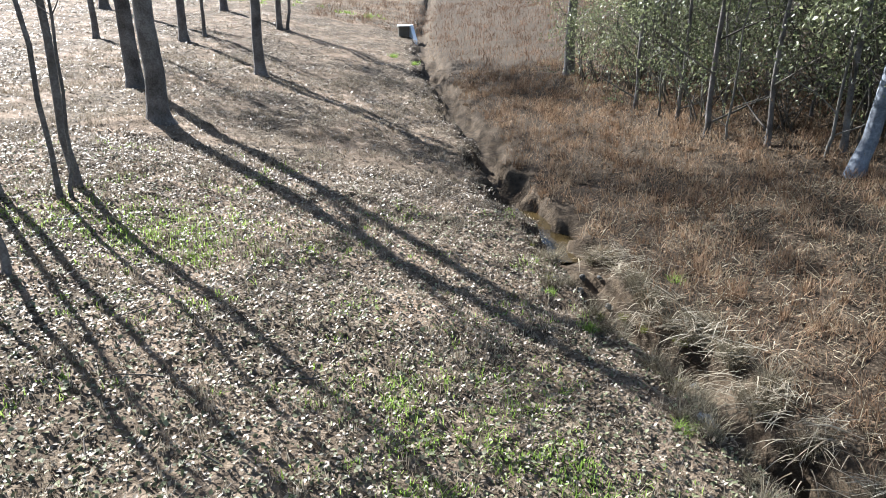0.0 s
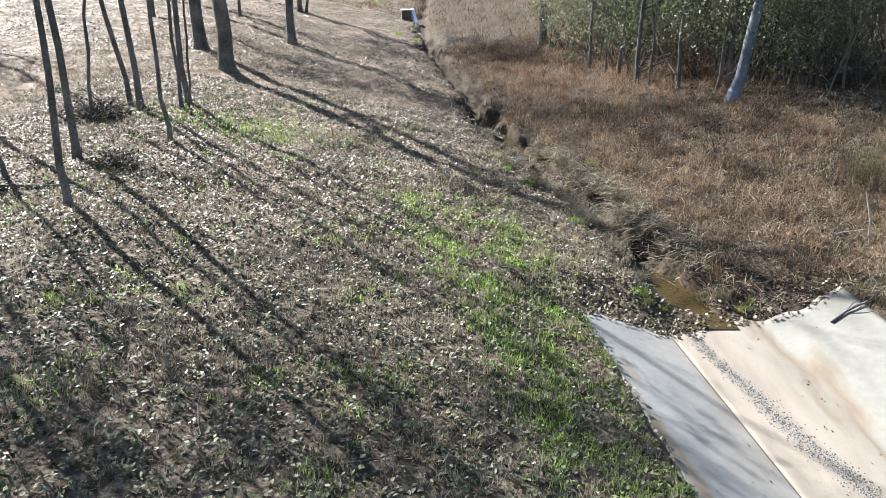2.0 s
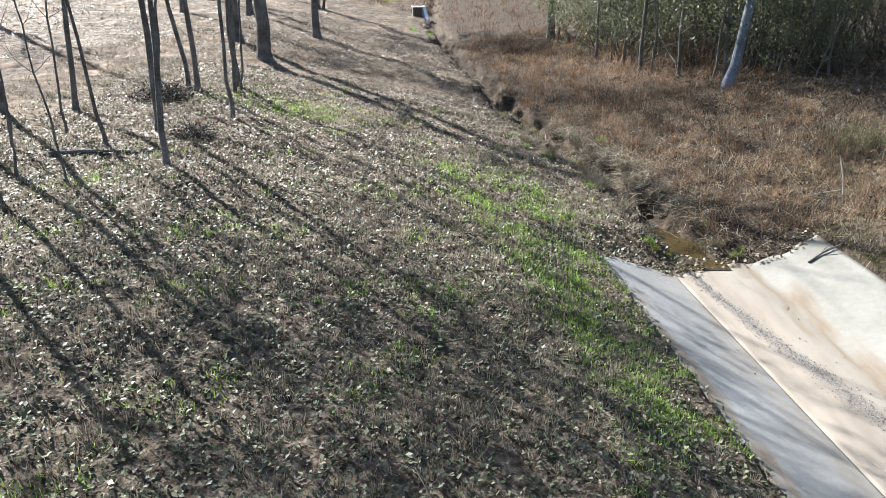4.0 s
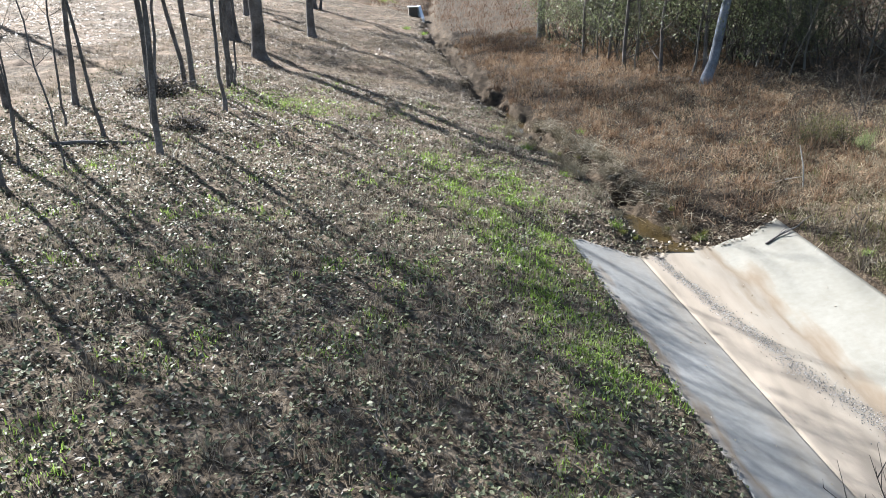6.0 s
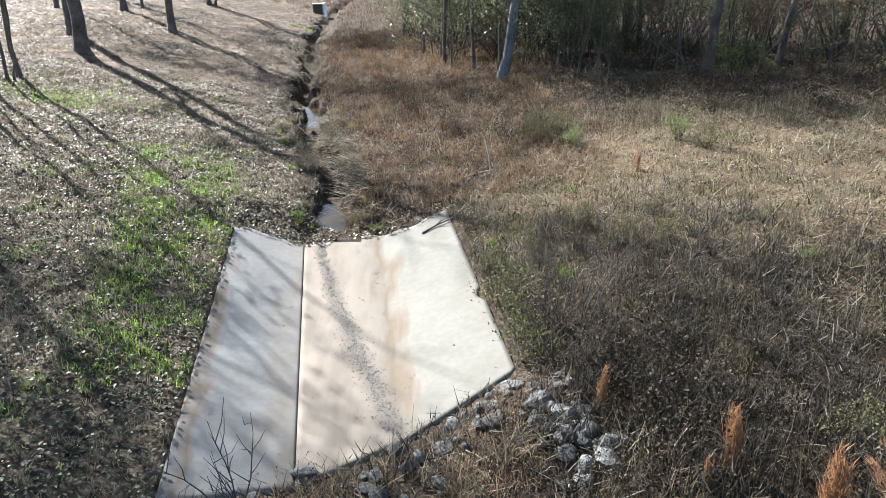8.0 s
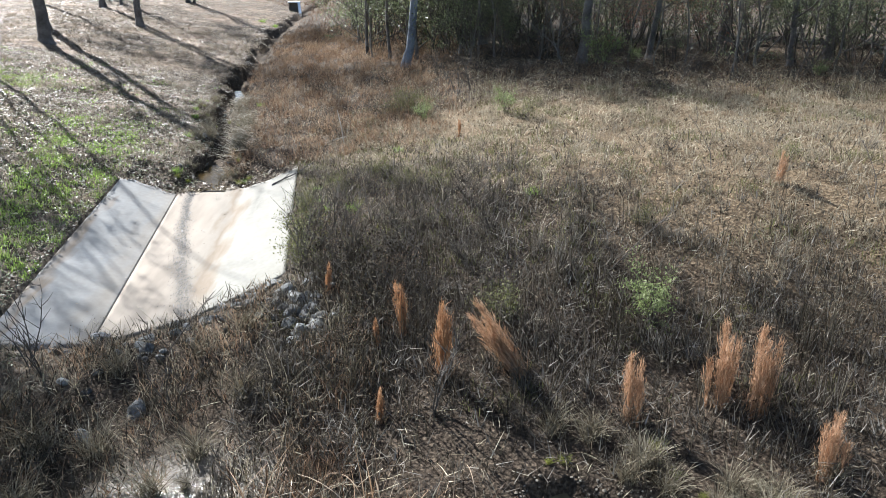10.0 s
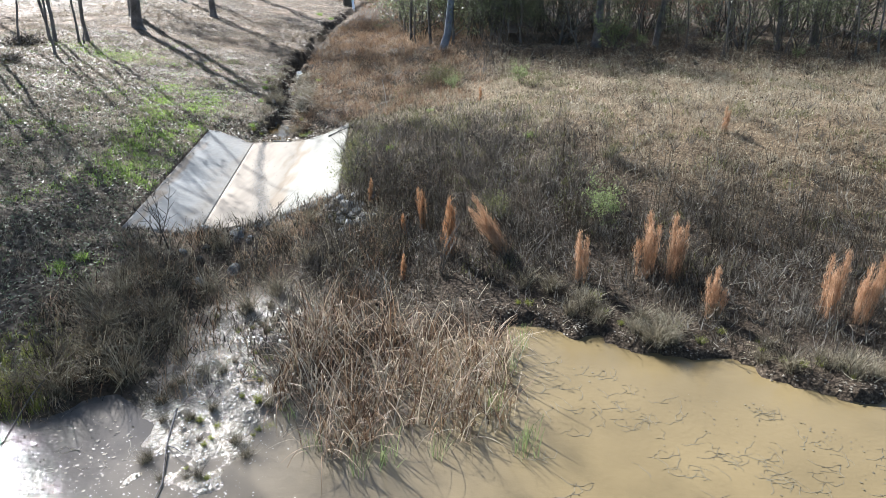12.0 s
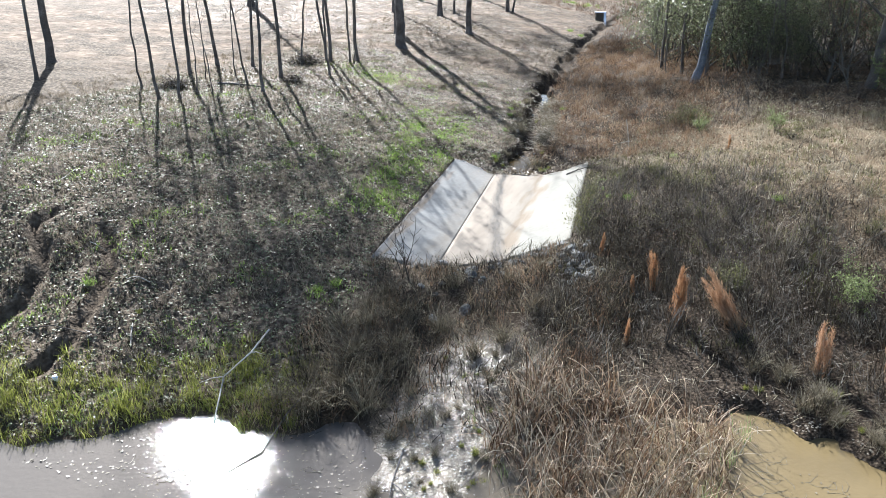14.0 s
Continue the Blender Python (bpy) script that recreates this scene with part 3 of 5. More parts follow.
def panel(left, right, mat, label, lift):
    n, k = 60, 40
    V, F = [], []
    v = np.zeros((n + 1, k + 1, 3))
    for i in range(n + 1):
        t = i / n
        for j in range(k + 1):
            u = j / k
            y = 0.0
            for _ in range(6):
                x = left(y) + (right(y) - left(y)) * u
                y = float(slab_near(x) + (slab_far(x) - slab_near(x)) * t)
            v[i, j] = x, y, slab_z(x, y) + lift
    low = v.copy()
    low[..., 2] -= 0.16
    N = (n + 1) * (k + 1)
    idx = np.arange(N).reshape(n + 1, k + 1)
    top = np.stack([idx[:-1, :-1], idx[:-1, 1:], idx[1:, 1:], idx[1:, :-1]], -1).reshape(-1, 4)
    bot = top[:, ::-1] + N
    ring = np.concatenate([idx[0, :], idx[1:, -1], idx[-1, -2::-1], idx[-2:0:-1, 0]])
    nx = np.roll(ring, -1)
    skirt = np.stack([ring, ring + N, nx + N, nx], -1)
    me = mesh_from("panel", np.concatenate([v.reshape(-1, 3), low.reshape(-1, 3)]), np.concatenate([top, bot, skirt]), mat)
    a = me.attributes.new("across", "FLOAT", "POINT")
    w = (v[..., 0] - left_crease(v[..., 1])) / (right_crease(v[..., 1]) - left_crease(v[..., 1]))
    a.data.foreach_set("value", np.concatenate([np.abs(w).ravel()] * 2).astype(np.float32) * 0.5)
    g = me.attributes.new("gravelly", "FLOAT", "POINT")
    near = np.exp(-((v[..., 0] - gravel_line(v[..., 1])) / (0.10 + 0.02 * (3.5 - v[..., 1]))) ** 2) * (label[0] == "p")
    g.data.foreach_set("value", np.concatenate([near.ravel()] * 2).astype(np.float32) * 0.7 - 0.1)
    part("panel", me, spillway, label)


panel(slab_left, lambda y: left_crease(y) - 0.005, M_CON_L, "smooth grey sloping concrete panel", 0.0)
panel(lambda y: left_crease(y) + 0.005, slab_right, M_CON_R, "pale concrete panel with tan silt along the channel", 0.0)


# ---- trees ----
def tube(points, radii, sides, V, F):
    """Adds a tapered tube along points to the lists."""
    base = len(V)
    pts = [Vector(p) for p in points]
    for i, p in enumerate(pts):
        d = (pts[min(i + 1, len(pts) - 1)] - pts[max(i - 1, 0)]).normalized()
        a = d.orthogonal().normalized()
        b = d.cross(a)
        for s in range(sides):
            t = 2 * math.pi * s / sides
            V.append(p + (a * math.cos(t) + b * math.sin(t)) * radii[i])
    for i in range(len(pts) - 1):
        for s in range(sides):
            t = (s + 1) % sides
            F.append((base + i * sides + s, base + i * sides + t, base + (i + 1) * sides + t, base + (i + 1) * sides + s))


def branch(r, start, way, length, radius, depth, V, F, tips, droop=0.0):
    segs = (2, 3, 5)[depth]
    pts, rad = [start], [radius]
    p, d = start.copy(), way.normalized()
    for i in range(segs):
        d = (d + Vector((r.gauss(0, 0.14), r.gauss(0, 0.14), r.gauss(0.04 - droop, 0.10)))).normalized()
        p = p + d * length / segs
        pts.append(p.copy())
        rad.append(radius * (1 - 0.85 * (i + 1) / segs))
    tube(pts, rad, 5 if depth > 1 else 3, V, F)
    if depth == 0:
        tips.extend([pts[1], pts[1].lerp(pts[2], 0.5), pts[2]])
        return
    for i in range(5 if depth > 1 else 4):
        k = r.uniform(0.25, 0.95)
        j = min(int(k * segs), segs - 1)
        q = pts[j].lerp(pts[j + 1], k * segs - j)
        side = Vector((r.gauss(0, 1), r.gauss(0, 1), r.gauss(0.1, 0.6))).normalized()
        branch(r, q, (d * 0.6 + side).normalized(), length * r.uniform(0.38, 0.6), rad[j] * 0.55, depth - 1, V, F, tips, droop)


def tree_meshes(seed, height, radius, bare_to, limbs, wander=0.12, bark=None, leaf=None, leaf_n=0, spread=0.32, leaf_size=(0.05, 0.11)):
    """A tapered, slightly crooked trunk with a flare, and a crown of limbs and twigs."""
    r = random.Random(seed)
    V, F, tips = [], [], []
    pts, rad = [Vector((0, 0, -0.25))], [radius * 1.9]
    n = 14
    off = Vector((0, 0, 0))
    for i in range(n + 1):
        t = i / n
        off = off + Vector((r.gauss(0, wander), r.gauss(0, wander), 0)) * (height / n) * 0.35
        z = height * t
        pts.append(Vector((off.x, off.y, z + 0.02)))
        rad.append(radius * (1.35 if i == 0 else 1) * (1 - 0.88 * t ** 1.1))
        if i == 0:
            pts.append(Vector((off.x, off.y, 0.28)))
            rad.append(radius * 1.08)
    tube(pts, rad, 10, V, F)
    trunk = mesh_from("trunk", V, F, bark or M_BARK, True)
    V, F = [], []
    for i in range(limbs):
        t = bare_to + (0.97 - bare_to) * (i + r.random()) / limbs
        j = min(int(t * n) + 2, len(pts) - 2)
        a = i * 2.4 + r.uniform(-0.5, 0.5)
        up = r.uniform(0.25, 0.9)
        branch(r, pts[j].copy(), Vector((math.cos(a), math.sin(a), up)), height * spread * (1.15 - 0.6 * t) * r.uniform(0.7, 1.2), rad[j] * 0.45, 2 if height > 5 else 1, V, F, tips)
    crown = mesh_from("crown", V, F, M_TWIG if not bark else bark, True)
    foliage = None
    if leaf_n:
        k = np.array([tuple(tips[r.randrange(len(tips))]) for _ in range(leaf_n)])
        k += rng.normal(0, 0.16, k.shape)
        foliage = leaves("foliage", k, rng.uniform(leaf_size[0], leaf_size[1], leaf_n), leaf, 0.8)
    return trunk, crown, foliage


def make_tree(meshes, label, category="tree", group="", name="tree"):
    t = tagged(new(name), label, category, group)
    part("trunk", meshes[0], t)
    if meshes[1]:
        part("crown", meshes[1], t)
    if meshes[2]:
        part("foliage", meshes[2], t)
    return t


def place(x, y, turn=0.0, size=1.0, tilt=0.0, toward=0.0, sink=0.0):
    lean = Matrix.Rotation(radians(tilt), 4, Vector((-math.sin(radians(toward)), math.cos(radians(toward)), 0)))
    return Matrix.Translation((x, y, float(ground(x, y)) - sink)) @ lean @ pose(0, 0, 0, 0, 0, turn) @ Matrix.Diagonal((size, size, size, 1))


LAWN = "bare trees on the lawn"
big_a = make_tree(tree_meshes(11, 15, 0.23, 0.36, 17), "tall bare hardwood tree with dark ridged bark", group=LAWN)
# crown leaves sit out of view, added to cast shade on the meadow
big_b = make_tree(tree_meshes(12, 14, 0.17, 0.5, 16, leaf=M_LEAF, leaf_n=6500, leaf_size=(0.08, 0.17), spread=0.34), "tall slender hardwood tree in leaf litter, crown leaves added for shade", group=LAWN)
slim_a = make_tree(tree_meshes(13, 14, 0.092, 0.5, 8, 0.13, spread=0.16), "slim bare young tree with thin branches", group=LAWN)
# dry leaves in this unseen crown are added to shade the lawn
slim_c = make_tree(tree_meshes(15, 12, 0.062, 0.34, 20, 0.13, leaf=M_LEAF, leaf_n=5200, leaf_size=(0.07, 0.14), spread=0.34), "slim young tree with unseen crown leaves added for shade", group=LAWN)
slim_b = make_tree(tree_meshes(14, 11, 0.045, 0.3, 9, 0.19, spread=0.15), "thin crooked sapling tree on the lawn", group=LAWN)
big_a.matrix_basis = place(-6.4, 17.1, 20)
big_b.matrix_basis = place(-5.9, 25.1, 0)
slim_c.matrix_basis = place(-6.4, 6.75, 250, 1.1, 2, 0)
slim_a.matrix_basis = place(-6.1, 12.0, 310, 0.8)
slim_b.matrix_basis = place(-5.4, 8.45, 0, 1.0, 2, 0)
for src, rows in ((big_a, [(-8.2, 20.4, 140, 0.95, 2, 180), (-15.6, 4.4, 60, 0.7, 2, 90), (-22, 26, 200, 1, 0, 0), (-17, 40, 10, 1, 0, 0), (-26, 10, 100, 1, 0, 0)]),
                  (big_b, [(-9.9, 30.0, 80, 0.95, 0, 0), (-13.0, 29.3, 160, 0.7, 0, 0), (-11.6, 41.8, 220, 1.1, 0, 0), (-7.7, 37.3, 40, 0.8, 0, 0)] ),
                  (slim_a, [(-9.6, 31.7, 50, 1.0, 0, 0), (-7.1, 11.3, 110, 0.85, 9, 170), (-6.95, 11.3, 200, 1.0, 2, 180), (-7.4, 37.6, 145, 1.0, 5, 0), (-13.4, 1.8, 70, 0.9, 2, 30), (-5.4, 4.15, 0, 0.78, 3, 0), (-7.8, 1.7, 0, 0.75, 2, 200)]),
                  (slim_c, [(-9.6, 5.4, 100, 1.0, 0, 0), (-8.7, 8.1, 130, 0.9, 3, 10), (-9.9, 7.4, 275, 1.0, 3, 200)]),
                  (slim_b, [(-5.95, 11.2, 70, 1.0, 1, 180), (-5.8, 11.4, 170, 0.7, 2, 30), (-7.35, 9.6, 260, 0.9, 8, 60), (-6.9, 5.2, 30, 0.8, 3, 200), (-7.1, 2.05, 210, 1.0, 2, 250), (-9.4, 2.6, 320, 0.8, 2, 90), (-8.0, 6.0, 15, 0.55, 4, 40), (-7.6, 3.4, 95, 0.5, 5, 100), (-8.4, 4.9, 185, 0.5, 4, 300), (-6.6, 3.0, 65, 0.45, 6, 150)])):
    for x, y, turn, size, tilt, toward in rows:
        copy_thing(src, place(x, y, turn, size, tilt, toward))

# woods beyond the meadow
WOODS = "woodland trees"
wood_a = make_tree(tree_meshes(21, 12, 0.19, 0.22, 13), "dark bare woodland tree above dense undergrowth", group=WOODS)
wood_a.matrix_basis = place(4.4, 27.0, 0)
wood_b = make_tree(tree_meshes(23, 6.5, 0.036, 0.10, 12, 0.42, M_PALE_TWIG, spread=0.36), "thin grey bare understorey tree in the woods", group=WOODS)
wood_b.matrix_basis = place(7.8, 15.4, 0, 1.0, 4, 0)
pale = make_tree(tree_meshes(22, 10, 0.165, 0.35, 9, 0.10, M_PALE_BARK), "leaning pale-barked tree at the wood's edge", group=WOODS)
pale.matrix_basis = place(8.0, 14.2, 0, 0.95, 6, 10)
for src, rows in ((wood_a, [(14.1, 13.0, 100, 0.85, 3, 0), (16.4, 13.6, 0, 0.6, 6, 0), (10.8, 18, 220, 0.9, 0, 0), (22, 12.5, 160, 0.8, 5, 180), (6.5, 25, 60, 0.8, 0, 0), (9, 21, 330, 0.9, 0, 0), (26, 12, 50, 1, 0, 0), (13, 19, 70, 1, 0, 0), (20, 17, 20, 1, 0, 0), (20.4, 11.6, 250, 0.55, 4, 190)]),
                  (wood_b, [(18.1, 10.3, 40, 0.8, 0, 0), (9.8, 15.0, 80, 0.9, 6, 20), (11.2, 14.4, 130, 1.0, 5, 160), (12.6, 14.0, 10, 0.8, 8, 30), (13.5, 13.6, 200, 1.0, 4, 250), (15.6, 13.2, 300, 0.9, 7, 0), (17.2, 12.2, 50, 0.9, 5, 120), (19.2, 11.3, 90, 1.0, 6, 200), (21.5, 11.2, 10, 0.9, 6, 20), (23.5, 10.2, 170, 1.0, 6, 170), (6.0, 21.5, 60, 0.9, 5, 10), (7.0, 18.6, 120, 0.9, 5, 190), (5.2, 24.2, 100, 0.8, 6, 10), (10.4, 13.6, 205, 0.65, 14, 300), (14.4, 12.8, 15, 0.7, 15, 260), (16.3, 12.0, 145, 0.75, 12, 280), (18.6, 11.0, 255, 0.7, 16, 240), (20.3, 10.6, 65, 0.8, 12, 290), (22.4, 10.0, 35, 0.7, 14, 230), (6.6, 17.0, 185, 0.8, 10, 250), (5.8, 20.2, 275, 0.8, 9, 260), (24.6, 9.7, 125, 0.8, 10, 250), (13.3, 12.6, 325, 0.6, 20, 200)])):
    for x, y, turn, size, tilt, toward in rows:
        copy_thing(src, place(x, y, turn, size, tilt, toward))


def shrub_meshes(seed, height, width, n, leaf, stems=9, size=(0.04, 0.085), blur=0.12, depth=2):
    """A many-stemmed shrub with an uneven crown of single leaves."""
    r = random.Random(seed)
    V, F, tips = [], [], []
    for i in range(stems):
        a = r.uniform(0, 6.28)
        branch(r, Vector((r.gauss(0, 0.06 * height), r.gauss(0, 0.06 * height), -0.05)), Vector((math.cos(a) * width / height, math.sin(a) * width / height, 1.1)), height * r.uniform(0.55, 1.0), 0.007 * height + 0.003, depth, V, F, tips)
    base = mesh_from("woody_base", V, F, M_TWIG, True)
    if not n:
        return base, None
    k = np.array([tuple(tips[r.randrange(len(tips))]) for _ in range(n)])
    k += rng.normal(0, blur, k.shape)
    k[:, 2] = np.maximum(k[:, 2], 0.1 * height)
    return base, leaves("foliage", k, rng.uniform(size[0], size[1], n), leaf, 0.9)


def make_shrub(meshes, label, group="", name="shrub", category="shrub"):
    t = tagged(new(name), label, category, group)
    part("woody_base", meshes[0], t)
    if meshes[1]:
        part("foliage", meshes[1], t)
    return t


UNDER = "woodland undergrowth"
kinds = [make_shrub(shrub_meshes(31 + i, 3.6, 1.6, 3900, M_EVERGREEN, size=(0.04, 0.08)), "dense dark evergreen shrub at the wood's edge", UNDER) for i in range(3)]
kinds.append(make_shrub(shrub_meshes(36, 3.0, 1.4, 2500, M_RED_LEAF), "russet-leaved shrub among dark undergrowth", UNDER))
kinds.append(make_shrub(shrub_meshes(37, 2.6, 1.5, 500, M_WOOD_LEAF, 8), "tangled grey leafless shrub in the undergrowth", UNDER))
edge = [(4.9, 25.0), (5.6, 22.8), (6.3, 20.8), (7.0, 18.9), (7.6, 17.3), (8.9, 16.2), (10.3, 15.5), (11.8, 14.9), (13.4, 14.6), (15.0, 14.2), (16.8, 13.4), (18.8, 12.6), (20.8, 12.0), (23.0, 11.3), (25.5, 10.6), (28, 10)]
r = random.Random(5)
spots = []
for row in range(4):
    for i, (x, y) in enumerate(edge):
        spots.append((x + row * 1.5 + r.uniform(-0.5, 0.5), y + row * 1.6 + r.uniform(-0.5, 0.5)))
used = set()
for i, (x, y) in enumerate(spots):
    g = r.random()
    k = i % 3
    if x > 12.5 and g < 0.16:
        k = 3
    elif x > 8 and g < 0.34:
        k = 4
    m = place(x, y, r.uniform(0, 360), r.uniform(0.75, 1.25) * (0.95 if i < len(edge) else 1.15))
    if k not in used:
        kinds[k].matrix_basis = m
        used.add(k)
    else:
        copy_thing(kinds[k], m)

for x, y, turn, size in ((10.6, 11.6, 0, 0.42), (12.0, 10.9, 70, 0.38), (13.6, 11.0, 140, 0.45), (15.2, 10.4, 210, 0.4), (16.6, 9.8, 280, 0.45), (18.0, 9.4, 350, 0.4), (19.6, 9.0, 60, 0.5), (21.2, 8.8, 130, 0.45), (11.2, 12.6, 200, 0.5), (14.6, 11.8, 270, 0.5), (17.3, 10.6, 340, 0.5), (20.4, 9.7, 50, 0.5), (9.2, 12.6, 120, 0.4), (8.0, 12.9, 190, 0.35)):
    copy_thing(kinds[4], place(x, y, turn, size))

for x, y, turn, size in ((7.75, -0.75, 30, 0.40), (8.2, -1.4, 100, 0.36), (8.5, -0.2, 220, 0.38), (9.2, -2.4, 310, 0.34), (4.5, -7.6, 10, 0.30), (5.2, -6.8, 160, 0.28)):
    copy_thing(kinds[4], place(x, y, turn, size))

tall_evergreen = make_tree(tree_meshes(26, 8.5, 0.055, 0.04, 11, leaf=M_EVERGREEN, leaf_n=4600, leaf_size=(0.055, 0.11), spread=0.3), "dark leafy evergreen tree in the woods", group=WOODS)
# the rear rows are hidden, added to block sun from behind the woods
for i, (x, y, s) in enumerate(((6.1, 19.6, 1.0), (6.2, 17.6, 1.2), (8.3, 15.4, 1.25), (7.2, 16.5, 1.1), (5.4, 21.2, 1.0), (6.0, 22.3, 0.7), (10.6, 15.0, 0.7), (14.6, 14.6, 0.6), (18.7, 13.5, 0.6), (23.2, 12.2, 0.65), (6.6, 23.4, 0.8), (7.6, 20.4, 0.8), (8.8, 18.0, 0.7), (28, 13, 0.9), (7.2, 26.5, 0.9), (8.6, 25, 0.9), (11, 24.5, 0.9), (13.5, 24, 0.8), (16, 22.5, 0.8), (19, 20.5, 0.8), (12.6, 18.0, 0.7), (17.0, 16.6, 0.7), (21.8, 15.4, 0.7), (22, 18, 0.9), (25, 16.5, 0.9), (7.5, 30, 1.0), (10.4, 17.6, 0.9), (14.8, 16.4, 0.85), (19.4, 14.9, 0.85), (24.4, 13.6, 0.85), (9.4, 16.2, 0.8), (16.0, 18.6, 0.9))):
    m = place(x, y, 47 * i, s)
    if i == 0:
        tall_evergreen.matrix_basis = m
    else:
        copy_thing(tall_evergreen, m)

green_bush = make_shrub(shrub_meshes(41, 1.0, 0.2, 1700, M_BRIGHT_LEAF, 10, (0.025, 0.05), 0.05, 1), "small bright yellow-green leafy bush on the bank", "green bushes")
green_bush.matrix_basis = place(12.95, -3.3, 0, 1.0)
for x, y, turn, size in ((11.2, 5.9, 40, 0.75), (14.6, 12.2, 80, 1.5), (15.8, 12.6, 10, 0.7), (9.0, 6.6, 150, 0.6), (20.5, 9.6, 60, 0.5)):
    copy_thing(green_bush, place(x, y, turn, size))
pale_bush = make_shrub(shrub_meshes(43, 0.7, 0.5, 900, M_WEED_GREEN, 9, (0.02, 0.045), 0.07, 1), "low olive weedy bush among dead grass", "weedy bushes")
pale_bush.matrix_basis = place(10.7, -3.1, 0, 1.0)
for x, y, turn, size in ((11.6, 5.2, 40, 0.9), (8.3, 7.4, 80, 1.2), (8.9, 7.2, 200, 1.0), (13.2, -1.0, 60, 0.6), (16.4, 1.2, 20, 0.7), (9.0, 1.1, 90, 0.7), (19.0, -1.5, 10, 0.8), (6.9, 1.2, 15, 0.8), (7.05, 0.2, 75, 1.1), (7.25, -0.7, 135, 1.2), (7.45, -1.3, 250, 1.0), (7.6, 1.6, 300, 0.7), (8.4, 1.9, 20, 0.8), (9.6, 0.9, 110, 0.8)):
    copy_thing(pale_bush, place(x, y, turn, size))


def make_sapling(seed, height, stems):
    """Bare forked stems, each with its own twigs."""
    rr = random.Random(seed)
    t = tagged(new("sapling"), "bare twiggy sapling among dead weeds", "sapling", "bare saplings")
    for s in range(stems):
        a = rr.uniform(0, 6.28)
        p, d = Vector((0, 0, -0.05)), Vector((math.cos(a) * 0.35, math.sin(a) * 0.35, 1)).normalized()
        pts = [p]
        for k in range(6):
            d = (d + Vector((rr.gauss(0, 0.12), rr.gauss(0, 0.12), 0.04))).normalized()
            pts.append(pts[-1] + d * height / 6 * rr.uniform(0.8, 1.0))
        V, F = [], []
        tube(pts, [0.011, 0.010, 0.009, 0.007, 0.006, 0.004, 0.002], 5, V, F)
        st = part("stem", mesh_from("stem", V, F, M_TWIG, True), t)
        for k in range(7):
            q = pts[2 + k % 4].lerp(pts[3 + k % 4], rr.random())
            w = (d + Vector((rr.gauss(0, 0.8), rr.gauss(0, 0.8), rr.uniform(0, 0.5)))).normalized()
            e = q + w * height * rr.uniform(0.15, 0.36)
            V, F = [], []
            tube([q, q.lerp(e, 0.5) + Vector((rr.gauss(0, 0.02), rr.gauss(0, 0.02), -0.01)), e], [0.0055, 0.004, 0.0018], 4, V, F)
            part("twig", mesh_from("twig", V, F, M_TWIG, True), st)
    return t


bare = make_sapling(51, 1.3, 3)
bare_tall = make_sapling(52, 1.6, 1)
bare.matrix_basis = place(7.35, -1.35, 0, 1.1)
for x, y, turn, size in ((4.05, -4.15, 70, 1.0), (4.3, -4.3, 170, 0.9), (7.6, -1.6, 200, 0.9), (9.9, 8.6, 50, 1.1), (10.3, 9.0, 150, 0.9), (6.3, -4.8, 250, 0.8), (9.8, -4.9, 300, 1.0), (7.5, -0.6, 20, 0.9), (8.0, -1.0, 280, 1.0)):
    copy_thing(bare, place(x, y, turn, size))
bare_tall.matrix_basis = place(12.4, -2.3, 0, 1.0, 8, 20)
for x, y, turn, size, tilt in ((5.75, -3.6, 30, 0.85, 10), (14.8, 0.6, 100, 0.9, 5), (11.2, -4.9, 20, 0.8, 6), (17.3, -0.5, 75, 0.9, 5), (9.5, -1.8, 200, 0.8, 8)):
    copy_thing(bare_tall, place(x, y, turn, size, tilt, 40))


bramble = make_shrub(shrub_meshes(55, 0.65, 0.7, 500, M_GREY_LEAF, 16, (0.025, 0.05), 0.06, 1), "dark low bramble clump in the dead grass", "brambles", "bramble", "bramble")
bramble.matrix_basis = place(7.7, 7.6, 0, 1.0)
for x, y, turn, size in ((6.3, 6.7, 50, 0.9), (6.9, 6.2, 130, 0.8), (5.4, 7.3, 220, 0.8), (4.6, 5.5, 10, 0.7), (8.6, 8.9, 80, 1.0), (6.2, 10.2, 160, 0.9), (7.6, 11.4, 300, 1.0), (5.2, 12.0, 40, 0.9), (4.3, 14.5, 90, 0.9), (9.4, 10.8, 120, 1.0), (12.6, 8.9, 20, 1.0), (15.5, 8.2, 70, 1.1), (18.2, 7.6, 170, 1.0), (20.0, 7.0, 250, 1.1), (10.6, -1.6, 30, 0.8), (8.7, -2.2, 100, 0.9), (14.6, -2.6, 200, 0.9), (16.2, -3.4, 310, 0.9), (8.4, -4.2, 280, 0.9), (7.6, -4.3, 60, 0.8), (4.9, -6.0, 150, 0.9), (5.4, -7.2, 20, 0.9), (4.8, -8.3, 200, 0.9), (8.3, -1.9, 60, 1.4), (8.8, -2.6, 130, 1.4), (8.5, -3.4, 250, 1.3), (9.1, -1.5, 10, 1.3), (9.6, -2.6, 340, 1.2)):
    copy_thing(bramble, place(x, y, turn, size))


